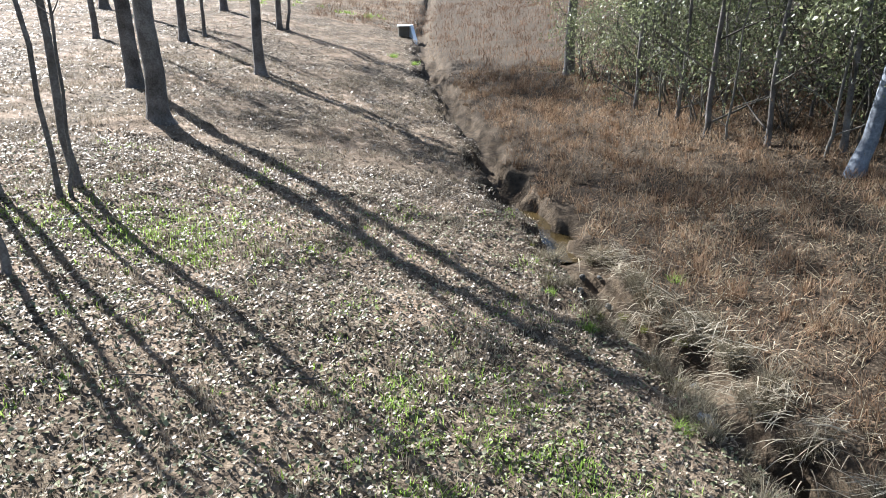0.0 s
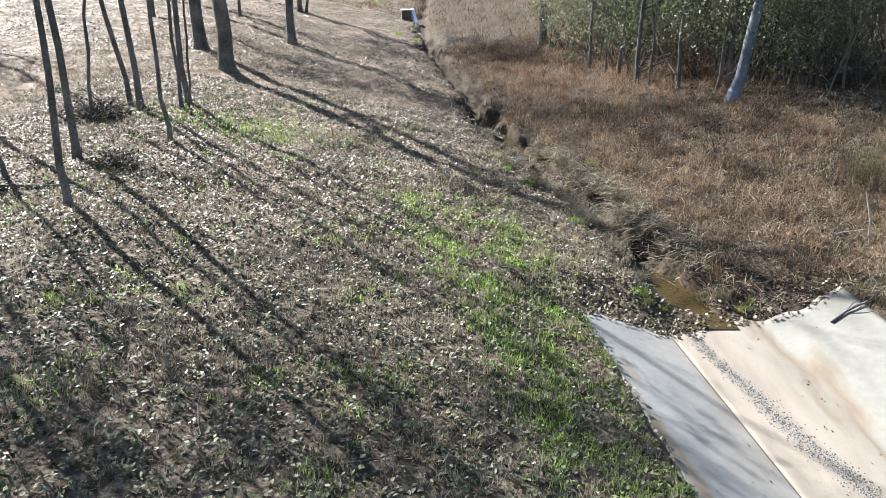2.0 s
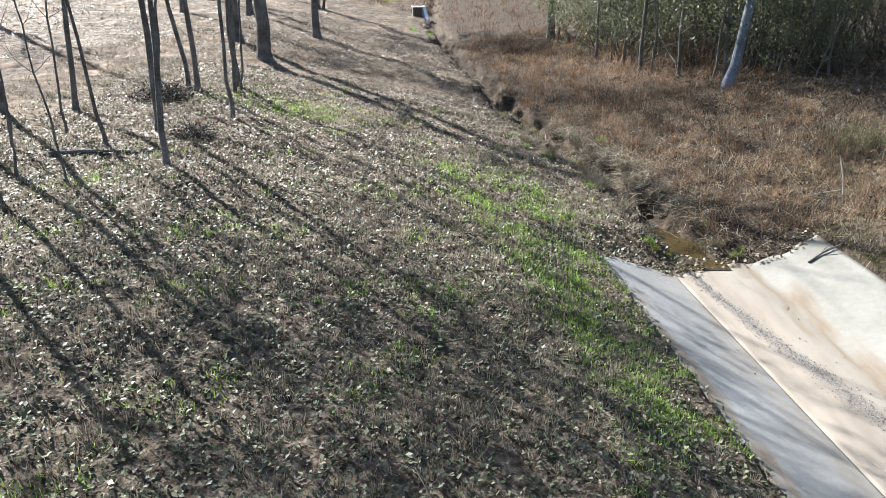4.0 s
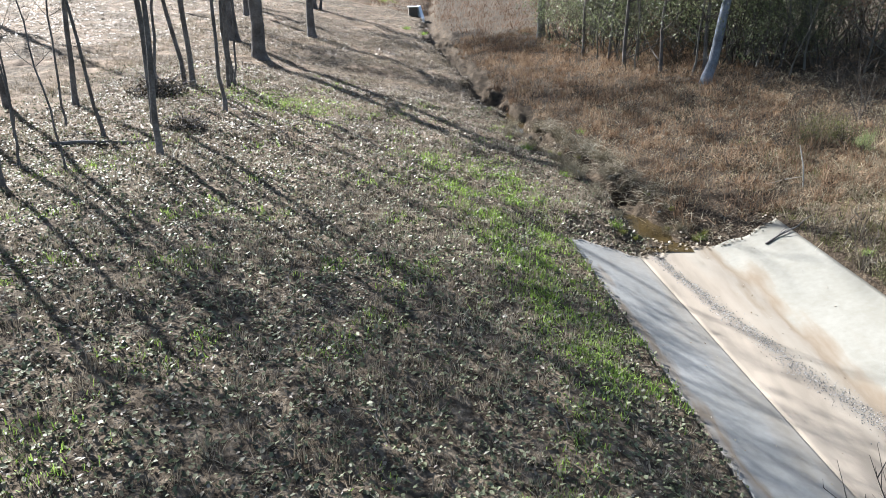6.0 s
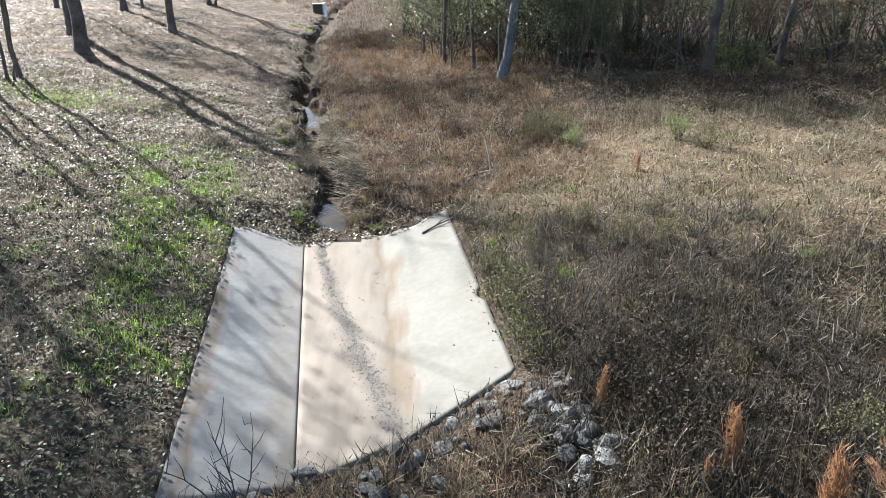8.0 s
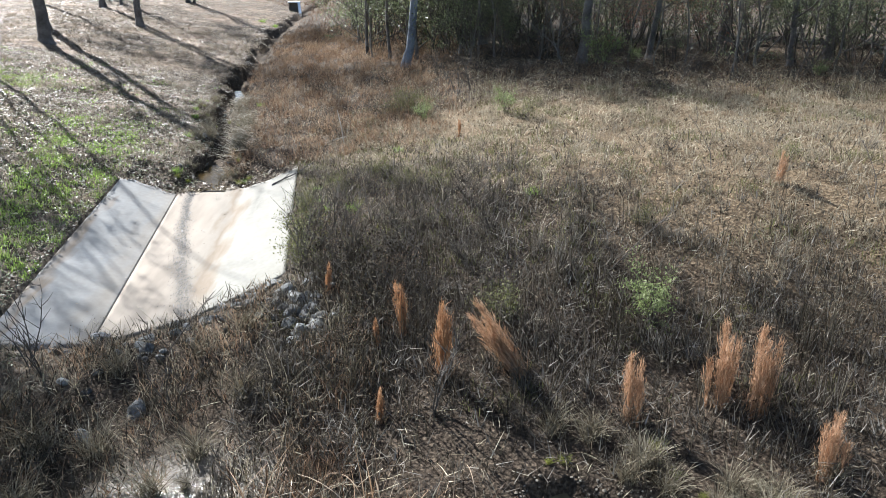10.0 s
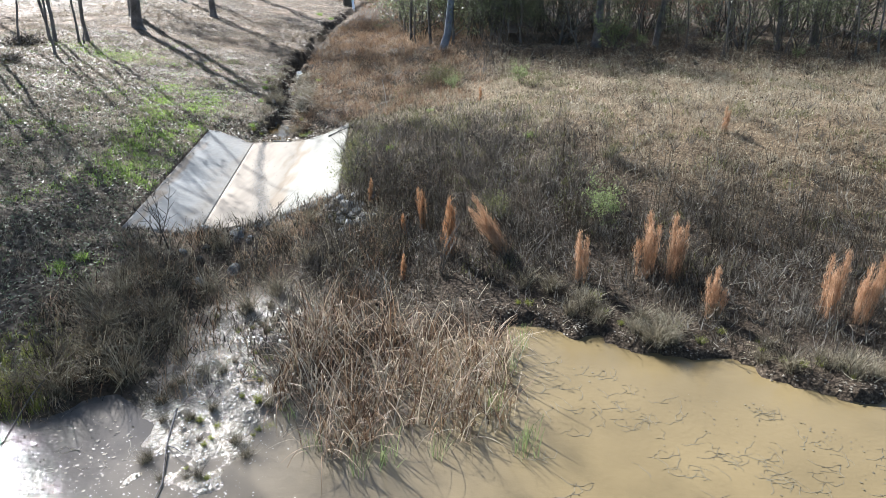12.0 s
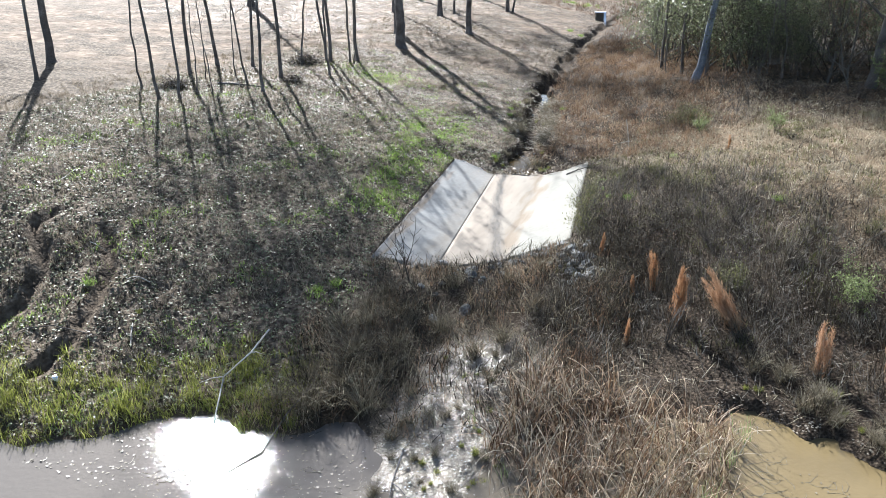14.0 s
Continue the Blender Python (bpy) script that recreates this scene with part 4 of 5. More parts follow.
weed_bush = make_shrub(shrub_meshes(57, 0.6, 0.62, 150, M_GREY_LEAF, 15, (0.014, 0.03), 0.04, 1), "dead twiggy weed bush on the pond bank", "dead weed bushes", "weed_bush", "weed")
pale_weed_bush = make_shrub(shrub_meshes(58, 0.7, 0.5, 220, M_DULL_STRAW, 13, (0.014, 0.032), 0.04, 1), "dead greyish weed bush with seed heads", "dead weed bushes", "weed_bush", "weed")
pale_weed_bush.children[0].data.materials[0] = M_PALE_TWIG
r = random.Random(58)
placed = 0
while placed < 150:
    x, y = r.uniform(6.9, 20), r.uniform(-7.5, 2.2)
    if placed % 6 == 0:
        x, y = r.uniform(4.1, 8.5), r.uniform(-8.5, -3.4)
    if in_slab(x, y, 0.3) or y < shore_y(x) + 0.6 or (x < 7.3 and y > -3.4 and y < 4.2 and x < slab_right(y) + 0.3):
        continue
    if placed % 6 == 3 and not (x < 11 and -3.6 < y < 1.5):
        x, y = r.uniform(7.7, 11), r.uniform(-3.6, 1.2)
    src = (weed_bush, weed_bush, pale_weed_bush)[placed % 3]
    m = place(x, y, r.uniform(0, 360), r.uniform(0.5, 1.15) * (1.4 if x < 11 and y > -3.6 else 1.0))
    if placed in (0, 2):
        src.matrix_basis = m
    else:
        copy_thing(src, m)
    placed += 1


# ---- culvert at the head of the gully ----
def box(bm, x0, x1, y0, y1, z0, z1, bevel=0.015):
    c = bmesh.ops.create_cube(bm, size=1)["verts"]
    for v in c:
        v.co = Vector(((x0 + x1) / 2 + v.co.x * (x1 - x0), (y0 + y1) / 2 + v.co.y * (y1 - y0), (z0 + z1) / 2 + v.co.z * (z1 - z0)))
    if bevel:
        bmesh.ops.bevel(bm, geom=list({e for v in c for e in v.link_edges}), offset=bevel, segments=1, affect="EDGES")


culvert = tagged(new("culvert"), "small pale concrete culvert headwall with a dark opening", "culvert")
for name, dims in (("cap", (-0.55, 0.55, -0.15, 0.55, 0.92, 0.99)), ("wall", (-0.5, -0.36, -0.05, 0.5, -0.3, 0.92)), ("back_wall", (-0.36, 0.36, 0.4, 0.5, -0.3, 0.92))):
    bm = bmesh.new()
    box(bm, *dims)
    part(name, bm_mesh(name, bm, M_CON_L if name != "cap" else M_WHITE), culvert)
bm = bmesh.new()
wing = [bm.verts.new(c) for c in ((0.36, 0.5, -0.3), (0.36, 0.5, 1.02), (0.36, -0.05, 1.02), (0.55, -1.3, 0.05), (0.55, -1.3, -0.3))]
wing2 = [bm.verts.new(v.co + Vector((0.24, 0, 0))) for v in wing]
bm.faces.new(wing)
bm.faces.new(wing2[::-1])
for i in range(5):
    bm.faces.new((wing[i - 1], wing2[i - 1], wing2[i], wing[i]))
bmesh.ops.recalc_face_normals(bm, faces=bm.faces)
part("wing_wall", bm_mesh("wing_wall", bm, M_WHITE), culvert, "white sloping wing wall")
culvert.matrix_basis = place(-2.05, 42.4, 8, 0.72, sink=0.1)


# ---- stones ----
def rock_mesh(seed):
    rr = random.Random(seed)
    bm = bmesh.new()
    bmesh.ops.create_icosphere(bm, subdivisions=2, radius=1)
    cuts = [(Vector((rr.gauss(0, 1), rr.gauss(0, 1), rr.gauss(0, 1))).normalized(), rr.uniform(0.55, 0.85)) for _ in range(9)]
    sx = (rr.uniform(0.8, 1.2), rr.uniform(0.7, 1.1), rr.uniform(0.55, 0.85))
    for v in bm.verts:
        for n_, d_ in cuts:
            k = v.co.dot(n_) - d_
            if k > 0:
                v.co -= n_ * k * 0.9
        v.co += v.co.normalized() * rr.uniform(-0.04, 0.04)
        v.co = Vector((v.co.x * sx[0], v.co.y * sx[1], v.co.z * sx[2]))
    return bm_mesh("rock", bm, M_ROCK)


rock_meshes = [rock_mesh(60 + i) for i in range(6)]
r = random.Random(9)


def rock_at(x, y, size, label, group, drop=0.25):
    ob = tagged(new("rock", rock_meshes[r.randrange(6)]), label, "rock", group)
    ob.matrix_basis = Matrix.Translation((x, y, float(ground(x, y)) + size * (0.35 - drop))) @ pose(0, 0, 0, r.uniform(-25, 25), r.uniform(-25, 25), r.uniform(0, 360)) @ Matrix.Diagonal((size, size, size, 1))


for _ in range(52):
    t = r.random() ** 0.5
    x = 3.9 + 4.0 * t
    y = float(slab_near(min(x, 7.1))) - 0.12 - abs(r.gauss(0, 0.65)) - (0.2 if x > 7.1 else 0)
    rock_at(x + r.gauss(0, 0.12), y, min(0.2, r.lognormvariate(-2.45, 0.38)), "rough pale grey riprap stone on the bank", "riprap stones")
for x, y, s in ((7.62, -2.6, 0.17), (7.3, -2.25, 0.14), (5.75, -4.75, 0.18), (7.75, -2.95, 0.14), (7.5, -3.1, 0.15), (8.0, -3.3, 0.17), (5.3, -5.3, 0.14)):
    rock_at(x, y, s, "large pale grey riprap stone on the bank", "riprap stones")
for _ in range(26):
    rock_at(r.gauss(7.62, 0.26), r.gauss(-3.0, 0.45), r.uniform(0.06, 0.15), "pale grey riprap stone heaped below the spillway", "riprap stones", 0.1)
for _ in range(34):
    x = r.uniform(4.6, 8.2)
    rock_at(x, float(slab_near(min(x, 7.1))) - r.uniform(0.3, 1.7), r.uniform(0.05, 0.12), "pale riprap stone among dead weeds", "riprap stones", 0.1)
for _ in range(34):
    y = r.uniform(4.2, 12)
    rock_at(float(creek_x(y)) + r.gauss(0, 0.4), y, r.uniform(0.04, 0.10), "small muddy stone in the gully", "gully stones")
rock_at(2.95, 7.1, 0.13, "smooth whitish stone in the gully", "gully stones")
ob = tagged(new("rock", rock_meshes[2]), "brown stone lying on the spillway", "rock")
ob.matrix_basis = Matrix.Translation((4.55, -3.05, float(slab_z(4.55, -3.05)) + 0.05)) @ Matrix.Diagonal((0.17, 0.12, 0.1, 1))

# gravel along the channel
n = 3000
y = rng.uniform(-2.9, 3.5, n)
x = gravel_line(y) + rng.normal(0, 1, n) * (0.055 + 0.012 * (3.5 - y)) + 0.03 * np.sin(y * 4)
s = rng.uniform(0.006, 0.016, n)
z = slab_z(x, y)
v = np.stack([np.stack([x + s * a, y + s * b, z + s * c], 1) for a, b, c in ((1, 0, 0), (-0.4, 0.9, 0), (-0.5, -0.8, 0), (0, 0, 0.9))], 1)
i = np.arange(n * 4).reshape(n, 4)
stuff("gravel", mesh_from("gravel", v, np.concatenate([i[:, [0, 1, 3]], i[:, [1, 2, 3]], i[:, [2, 0, 3]]]), M_PEBBLE), "fine gravel washed along the spillway floor", "gravel")


# lumps of wet silt
n = 5000
x, y = rng.uniform(5.4, 9.0, n), rng.uniform(-11.6, -6.2, n)
k = rng.uniform(0, 1, n) < delta(x, y) * 0.8 + 0.05
x, y = x[k], y[k]
n = len(x)
s = np.clip(rng.lognormal(-4.5, 0.5, n), 0.004, 0.022)
z = np.maximum(ground(x, y), POND_Z - s * 0.15)
rot = rng.uniform(0, 6.28, n)
ring = [np.stack([x + s * np.cos(rot + a), y + s * np.sin(rot + a), z], 1) for a in (0, 1.3, 2.7, 3.9, 5.1)]
v = np.stack(ring + [np.stack([x + s * rng.normal(0, 0.25, n), y + s * rng.normal(0, 0.25, n), z + s * rng.uniform(0.1, 0.45, n)], 1)], 1)
i = np.arange(n * 6).reshape(n, 6)
# lump colour is tan silt with some sun glare painted in
M_SILT = material("wet_silt", [(0.09, 0.073, 0.053), (0.19, 0.16, 0.118), (0.32, 0.275, 0.205)], 0.34, 3, 20, island=0.5, spec=0.6)
stuff("silt_lumps", mesh_from("silt_lumps", v, np.concatenate([i[:, [c, (c + 1) % 5, 5]] for c in range(5)]), M_SILT), "glistening lumps of wet silt in the shallows", "mud")


# clods on the muddy ledge along the pond
n = 5200
x = rng.uniform(10.8, 20, n)
y = shore_y(x) + rng.normal(0.5, 0.36, n)
s = rng.uniform(0.008, 0.028, n) * rng.uniform(0.5, 1.2, n)
z = ground(x, y)
rot = rng.uniform(0, 6.28, n)
ring = [np.stack([x + s * np.cos(rot + a), y + s * np.sin(rot + a), z - 0.004], 1) for a in (0, 1.3, 2.7, 3.9, 5.1)]
v = np.stack(ring + [np.stack([x + s * rng.normal(0, 0.3, n), y + s * rng.normal(0, 0.3, n), z + s * rng.uniform(0.3, 0.9, n)], 1)], 1)
i = np.arange(n * 6).reshape(n, 6)
M_CLOD = material("damp_clod", [(0.07, 0.052, 0.034), (0.15, 0.115, 0.077), (0.25, 0.20, 0.14)], 0.75, 3, 20, island=0.6)
stuff("mud_clods", mesh_from("mud_clods", v, np.concatenate([i[:, [c, (c + 1) % 5, 5]] for c in range(5)]), M_CLOD), "damp brown clods on the pond's muddy ledge", "mud")


p = np.stack([rng.uniform(2.3, 7.0, 110), rng.uniform(-3.4, 3.8, 110), np.zeros(110)], 1)
p = p[in_slab(p[:, 0], p[:, 1], -0.05)]
p[:, 2] = slab_z(p[:, 0], p[:, 1]) + 0.006
stuff("slab_scraps", leaves("slab_scraps", p, rng.uniform(0.015, 0.05, len(p)), M_LEAF, 0.2), "scattered leaf scraps on the concrete", "leaves")


# ---- sticks, logs and floating debris ----
def stick(points, r0, r1, label, name="fallen_branch", mat=None, forks=0, seed=0):
    rr = random.Random(seed)
    V, F = [], []
    P = [Vector(p) for p in points]
    n_ = len(P)
    tube(P, [r0 + (r1 - r0) * i / (n_ - 1) for i in range(n_)], 6, V, F)
    for f in range(forks):
        a = P[1 + f % (n_ - 1)]
        w = (P[-1] - P[0]).normalized() + Vector((rr.gauss(0, 0.6), rr.gauss(0, 0.6), rr.uniform(0, 0.5)))
        e = a + w.normalized() * rr.uniform(0.2, 0.5)
        tube([a, a.lerp(e, 0.5) + Vector((0, 0, 0.03)), e], [r1 * 1.1, r1 * 0.8, r1 * 0.4], 4, V, F)
    return tagged(new(name, mesh_from(name, V, F, mat or M_TWIG, True)), label, "branch")


def on(x, y, up=0.02):
    return x, y, float(ground(x, y)) + up


M_STICK = material("weathered_stick", [(0.25, 0.20, 0.15), (0.40, 0.34, 0.27), (0.55, 0.49, 0.41)], 0.75, 3, 20)
stick([on(3.0, -7.6, 0.25), on(3.1, -8.3, 0.28), on(3.05, -9.0, 0.25), on(3.4, -9.9, 0.05), (3.45, -10.3, -0.73)], 0.018, 0.010, "long pale bent branch leaning over the pond edge", mat=M_STICK, forks=2, seed=1)
stick([on(4.6, -8.7, 0.3), on(4.5, -9.3, 0.2), (4.5, -10.0, -0.74), (4.3, -10.6, -0.74)], 0.016, 0.008, "thin branch lying in the pond shallows", forks=3, seed=2)
stick([(6.6, -9.3, -0.55), (6.7, -9.9, -0.7), (6.95, -10.6, -0.73)], 0.016, 0.009, "dark rotting stick in shallow water", mat=M_BARK, forks=2, seed=3)
stick([on(7.15, 5.1, -0.05), on(7.1, 5.15, 0.4), on(7.0, 5.25, 0.85)], 0.016, 0.009, "pale dead stalk standing in the meadow", mat=M_STICK)
stick([on(6.6, 5.6), on(6.9, 5.5, 0.08), on(7.2, 5.35, 0.12)], 0.014, 0.008, "pale fallen stalk in dead grass", mat=M_STICK)
stick([(5.75, 3.25, float(slab_z(5.75, 3.25)) + 0.02), (6.0, 3.38, float(slab_z(6.0, 3.38)) + 0.03), (6.35, 3.45, float(slab_z(6.35, 3.45)) + 0.05)], 0.022, 0.012, "dark broken branch lying on the concrete", mat=M_BARK, forks=3, seed=4)
stick([on(-7.6, 4.5, 0.02), on(-7.1, 4.8, 0.035), on(-6.6, 4.9, 0.03), on(-6.1, 5.15, 0.02), on(-5.75, 5.2, 0.015)], 0.045, 0.025, "fallen dark log in the leaf litter", "fallen_log", M_BARK, 0, 5)
stick([on(0.1, -7.45), on(-0.1, -7.5, 0.05), on(-0.25, -7.75)], 0.016, 0.01, "short pale stick on the lawn", mat=M_STICK, forks=1, seed=6)
stick([on(0.6, -8.5), on(0.75, -8.7, 0.05), on(0.95, -8.95)], 0.014, 0.008, "short pale stick on the lawn", mat=M_STICK, forks=1, seed=7)
stick([on(-1.3, -9.4), on(-0.6, -9.2, 0.06), on(0.2, -9.0)], 0.014, 0.008, "thin twig lying on the lawn", forks=2, seed=8)
for i in range(26):
    rr = random.Random(200 + i)
    x, y = rr.uniform(-6, 1.5), rr.uniform(-7.5, 12)
    a = rr.uniform(0, 6.28)
    L = rr.uniform(0.15, 0.4)
    stick([on(x, y), on(x + L * math.cos(a), y + L * math.sin(a), 0.05), on(x + 1.9 * L * math.cos(a + 0.3), y + 1.9 * L * math.sin(a + 0.3))], 0.011, 0.006, "small dry twig on the lawn", "twig", M_STICK if i % 3 == 0 else M_TWIG, 1, i)

pile = tagged(new("brush_pile"), "dark heap of brush and dead leaves among saplings", "brush pile")
rr = random.Random(77)
V, F = [], []
for i in range(90):
    a, b = rr.uniform(0, 6.28), rr.uniform(0.1, 0.9)
    p0 = Vector((rr.gauss(0, 0.28), rr.gauss(0, 0.28), rr.uniform(0, 0.25)))
    d = Vector((math.cos(a), math.sin(a), rr.gauss(0.2, 0.3))) * rr.uniform(0.3, 0.6)
    tube([p0, p0 + d * 0.5 + Vector((0, 0, 0.05)), p0 + d], [0.014, 0.011, 0.005], 4, V, F)
part("twig_tangle", mesh_from("twig_tangle", V, F, M_BARK), pile)
k = rng.normal(0, 1, (900, 3)) * (0.4, 0.35, 0.12) + (0, 0, 0.14)
part("dead_foliage", leaves("dead_foliage", np.maximum(k, (-9, -9, 0.01)), rng.uniform(0.05, 0.1, 900), M_GREY_LEAF, 0.6), pile)
pile.matrix_basis = place(-7.35, 9.9)
copy_thing(pile, place(-5.55, 6.3, 80, 0.6))
copy_thing(pile, place(-8.6, 3.4, 30, 0.8))


def debris_mesh(seed):
    rr = random.Random(seed)
    V, F = [], []
    for j in range(3):
        p, a = Vector((rr.gauss(0, 0.12), rr.gauss(0, 0.08), 0)), rr.uniform(-0.6, 0.6)
        pts = [p]
        for k in range(5):
            a += rr.gauss(0, 0.75)
            pts.append(pts[-1] + Vector((math.cos(a), math.sin(a), 0)) * rr.uniform(0.05, 0.09))
        tube(pts, [0.004, 0.006, 0.006, 0.005, 0.004, 0.002], 4, V, F)
    return mesh_from("pond_debris", V, F, M_DEBRIS)


M_DEBRIS = material("sodden_debris", [(0.075, 0.056, 0.03), (0.115, 0.088, 0.05), (0.15, 0.118, 0.066)], 0.5, 3, 12)
deb = [debris_mesh(300 + i) for i in range(5)]
r = random.Random(33)
for i in range(88):
    x = r.uniform(11.0, 18.5)
    y = float(shore_y(x)) - abs(r.gauss(0.9, 0.9)) - 0.25
    ob = tagged(new("pond_debris", deb[i % 5]), "dark waterlogged stems floating on muddy water", "debris", "floating debris")
    ob.matrix_basis = pose(x, y, POND_Z + 0.002, 0, 0, r.uniform(-50, 30)) @ Matrix.Diagonal((1, 1, 0.25, 1))
for i in range(14):
    x, y = r.uniform(2.0, 6.3), r.uniform(-11.2, -9.9)
    ob = tagged(new("pond_debris", deb[i % 5]), "dark waterlogged stems floating on muddy water", "debris", "floating debris")
    ob.matrix_basis = pose(x, y, POND_Z + 0.002, 0, 0, r.uniform(0, 360)) @ Matrix.Diagonal((0.8, 0.8, 0.6, 1))
bm = bmesh.new()
bmesh.ops.create_cone(bm, cap_ends=True, segments=14, radius1=0.035, radius2=0.045, depth=0.11)
p = np.stack([rng.uniform(1.2, 6.2, 900), rng.uniform(-11.6, -9.3, 900), np.full(900, POND_Z + 0.004)], 1)
p = p[p[:, 1] < shore_y(p[:, 0]) - 0.02 - np.abs(rng.normal(0, 0.6, 900)) * 0.3]
stuff("floating_leaves", leaves("floating_leaves", p, rng.uniform(0.02, 0.07, len(p)), M_DEBRIS, 0.12), "dark leaf scraps floating in the pond shallows", "leaves")
p = np.stack([rng.uniform(11, 19, 260), np.zeros(260), np.full(260, POND_Z + 0.004)], 1)
p[:, 1] = shore_y(p[:, 0]) - 0.1 - rng.exponential(0.7, 260) * (0.5 + 0.5 * (wave(p[:, 0], 0 * p[:, 0], 2.3, 95) > 0))
stuff("floating_scraps", leaves("floating_scraps", p, rng.uniform(0.015, 0.05, len(p)), M_DEBRIS, 0.12), "dark sodden scraps floating on the muddy pond", "leaves")
cup = tagged(new("cup", bm_mesh("cup", bm, M_WHITE, True)), "small white discarded cup in the grass", "cup")
cup.matrix_basis = Matrix.Translation(on(0.35, -10.1, 0.06)) @ pose(0, 0, 0, 14, 5, 0)


# ---- clumps of broom sedge and reeds ----
def sedge_thing(fluff, h, bundles, seed):
    """A stiff upright clump: bundles of thin stems of uneven height, feathery rust plumes up their sides."""
    rr = np.random.default_rng(seed)
    t = tagged(new("broom_sedge"), "tall rust-orange broom sedge clump on the bank", "grass clump", "broom sedge clumps")
    stems, plumes = [], []
    for _ in range(bundles):
        at = np.array([*rr.normal(0, 0.05, 2), -0.03])
        way, lean, tall = rr.uniform(0, 6.28), abs(rr.normal(0.02, 0.03)), h * rr.uniform(0.5, 1.0)
        for _ in range(22):
            stems.append((*(at + (*rr.normal(0, 0.014, 2), 0)), way + rr.normal(0, 0.5), abs(lean + rr.normal(0, 0.03)), rr.uniform(0.6, 1.0) * tall))
        for u in 0.22 + 0.75 * rr.beta(1.9, 1.3, 170):
            side = rr.normal(0, 1, 2) * (0.016 + 0.022 * math.sin(math.pi * u))
            plumes.append(at + np.array([math.sin(lean) * math.cos(way), math.sin(lean) * math.sin(way), math.cos(lean)]) * u * tall + (*side, 0))
    b, p = np.array(stems), np.array(plumes)
    n, m = len(b), len(p)
    part("stem_tuft", strips("stem_tuft", b[:, :3], b[:, 3], b[:, 4], b[:, 5], rr.uniform(0.004, 0.008, n), rr.normal(0.06, 0.05, n), 3, fluff), t)
    part("plume", strips("plume", p, rr.uniform(0, 6.28, m), np.abs(rr.normal(0.30, 0.22, m)), rr.uniform(0.05, 0.14, m), rr.uniform(0.005, 0.011, m), rr.normal(0.25, 0.35, m), 2, fluff), t)
    w = 110
    b = np.stack([rr.normal(0, 0.08, w), rr.normal(0, 0.08, w), np.full(w, -0.03)], 1)
    part("basal_leaf_tuft", strips("basal_leaf_tuft", b, rr.uniform(0, 6.28, w), np.abs(rr.normal(0.3, 0.2, w)), rr.uniform(0.15, 0.42, w) * h, rr.uniform(0.005, 0.010, w), rr.normal(0.9, 0.4, w), 3, M_RUST), t)
    return t


sedges = [sedge_thing(M_SEDGE, 1.2, 7, 1), sedge_thing(M_SEDGE, 1.2, 6, 2), sedge_thing(M_SEDGE_TAN, 1.2, 7, 3)]
spots = [(9.27, -3.35, 0.75, 3, 180), (9.9, -4.3, 1.05, 4, 90), (10.95, -4.2, 1.1, 34, 172), (10.85, -4.15, 0.7, 26, 165), (13.55, -4.7, 1.05, 5, 90), (14.0, -4.8, 1.05, 3, 30), (12.35, -5.0, 0.8, 4, 80), (14.5, -5.85, 0.8, 3, 60), (16.4, -5.75, 1.05, 2, 0), (16.95, -5.75, 1.0, 6, 20), (8.95, -3.6, 0.5, 8, 200), (15.9, 0.2, 0.5, 3, 0), (10.0, 4.5, 0.5, 3, 0), (8.0, -2.4, 0.5, 5, 0), (9.1, -5.0, 0.6, 4, 50)]
for i, (x, y, s, tilt, toward) in enumerate(spots):
    m = place(x, y, 57 * i, s, tilt, toward)
    if i in (0, 1, 4):
        sedges[min(i, 2)].matrix_basis = m
    else:
        copy_thing(sedges[2 if 10.9 < x < 18 else i % 2], m)


def reed_thing(n, h):
    t = tagged(new("reed_tuft"), "fresh green reed shoots standing in the pond edge", "reeds", "green reed tufts")
    b = np.stack([rng.normal(0, 0.06, n), rng.normal(0, 0.06, n), np.full(n, -0.1)], 1)
    part("blade_tuft", strips("blade_tuft", b, rng.uniform(0, 6.28, n), np.abs(rng.normal(0.12, 0.12, n)), rng.uniform(0.5, 1.0, n) * h, rng.uniform(0.012, 0.018, n), rng.normal(0.3, 0.3, n), 4, M_BRIGHT_LEAF), t)
    return t


reed = reed_thing(16, 0.65)
for i, (x, y, s) in enumerate(((11.35, -9.55, 1.1), (9.6, -9.9, 1.0), (9.25, -10.15, 0.9), (11.3, -6.85, 0.9), (8.15, -9.1, 0.6), (8.6, -9.7, 0.8), (10.9, -8.6, 0.9), (10.2, -9.7, 0.8), (11.15, -7.6, 0.7), (7.3, -8.2, 0.5), (8.0, -7.4, 0.6), (11.4, -9.3, 0.8))):
    m = pose(x, y, max(POND_Z, float(ground(x, y))), 0, 0, 70 * i) @ Matrix.Diagonal((s, s, s, 1))
    if i == 0:
        reed.matrix_basis = m
    else:
        copy_thing(reed, m)


def grass_clump(n, h, mat, label, group):
    t = tagged(new("grass_clump"), label, "grass clump", group)
    b = np.stack([rng.normal(0, 0.07, n), rng.normal(0, 0.07, n), np.full(n, -0.03)], 1)
    part("blade_tuft", strips("blade_tuft", b, rng.uniform(0, 6.28, n), np.abs(rng.normal(0.4, 0.25, n)), rng.uniform(0.5, 1.0, n) * h, rng.uniform(0.008, 0.013, n), rng.normal(1.0, 0.4, n), 3, mat), t)
    return t


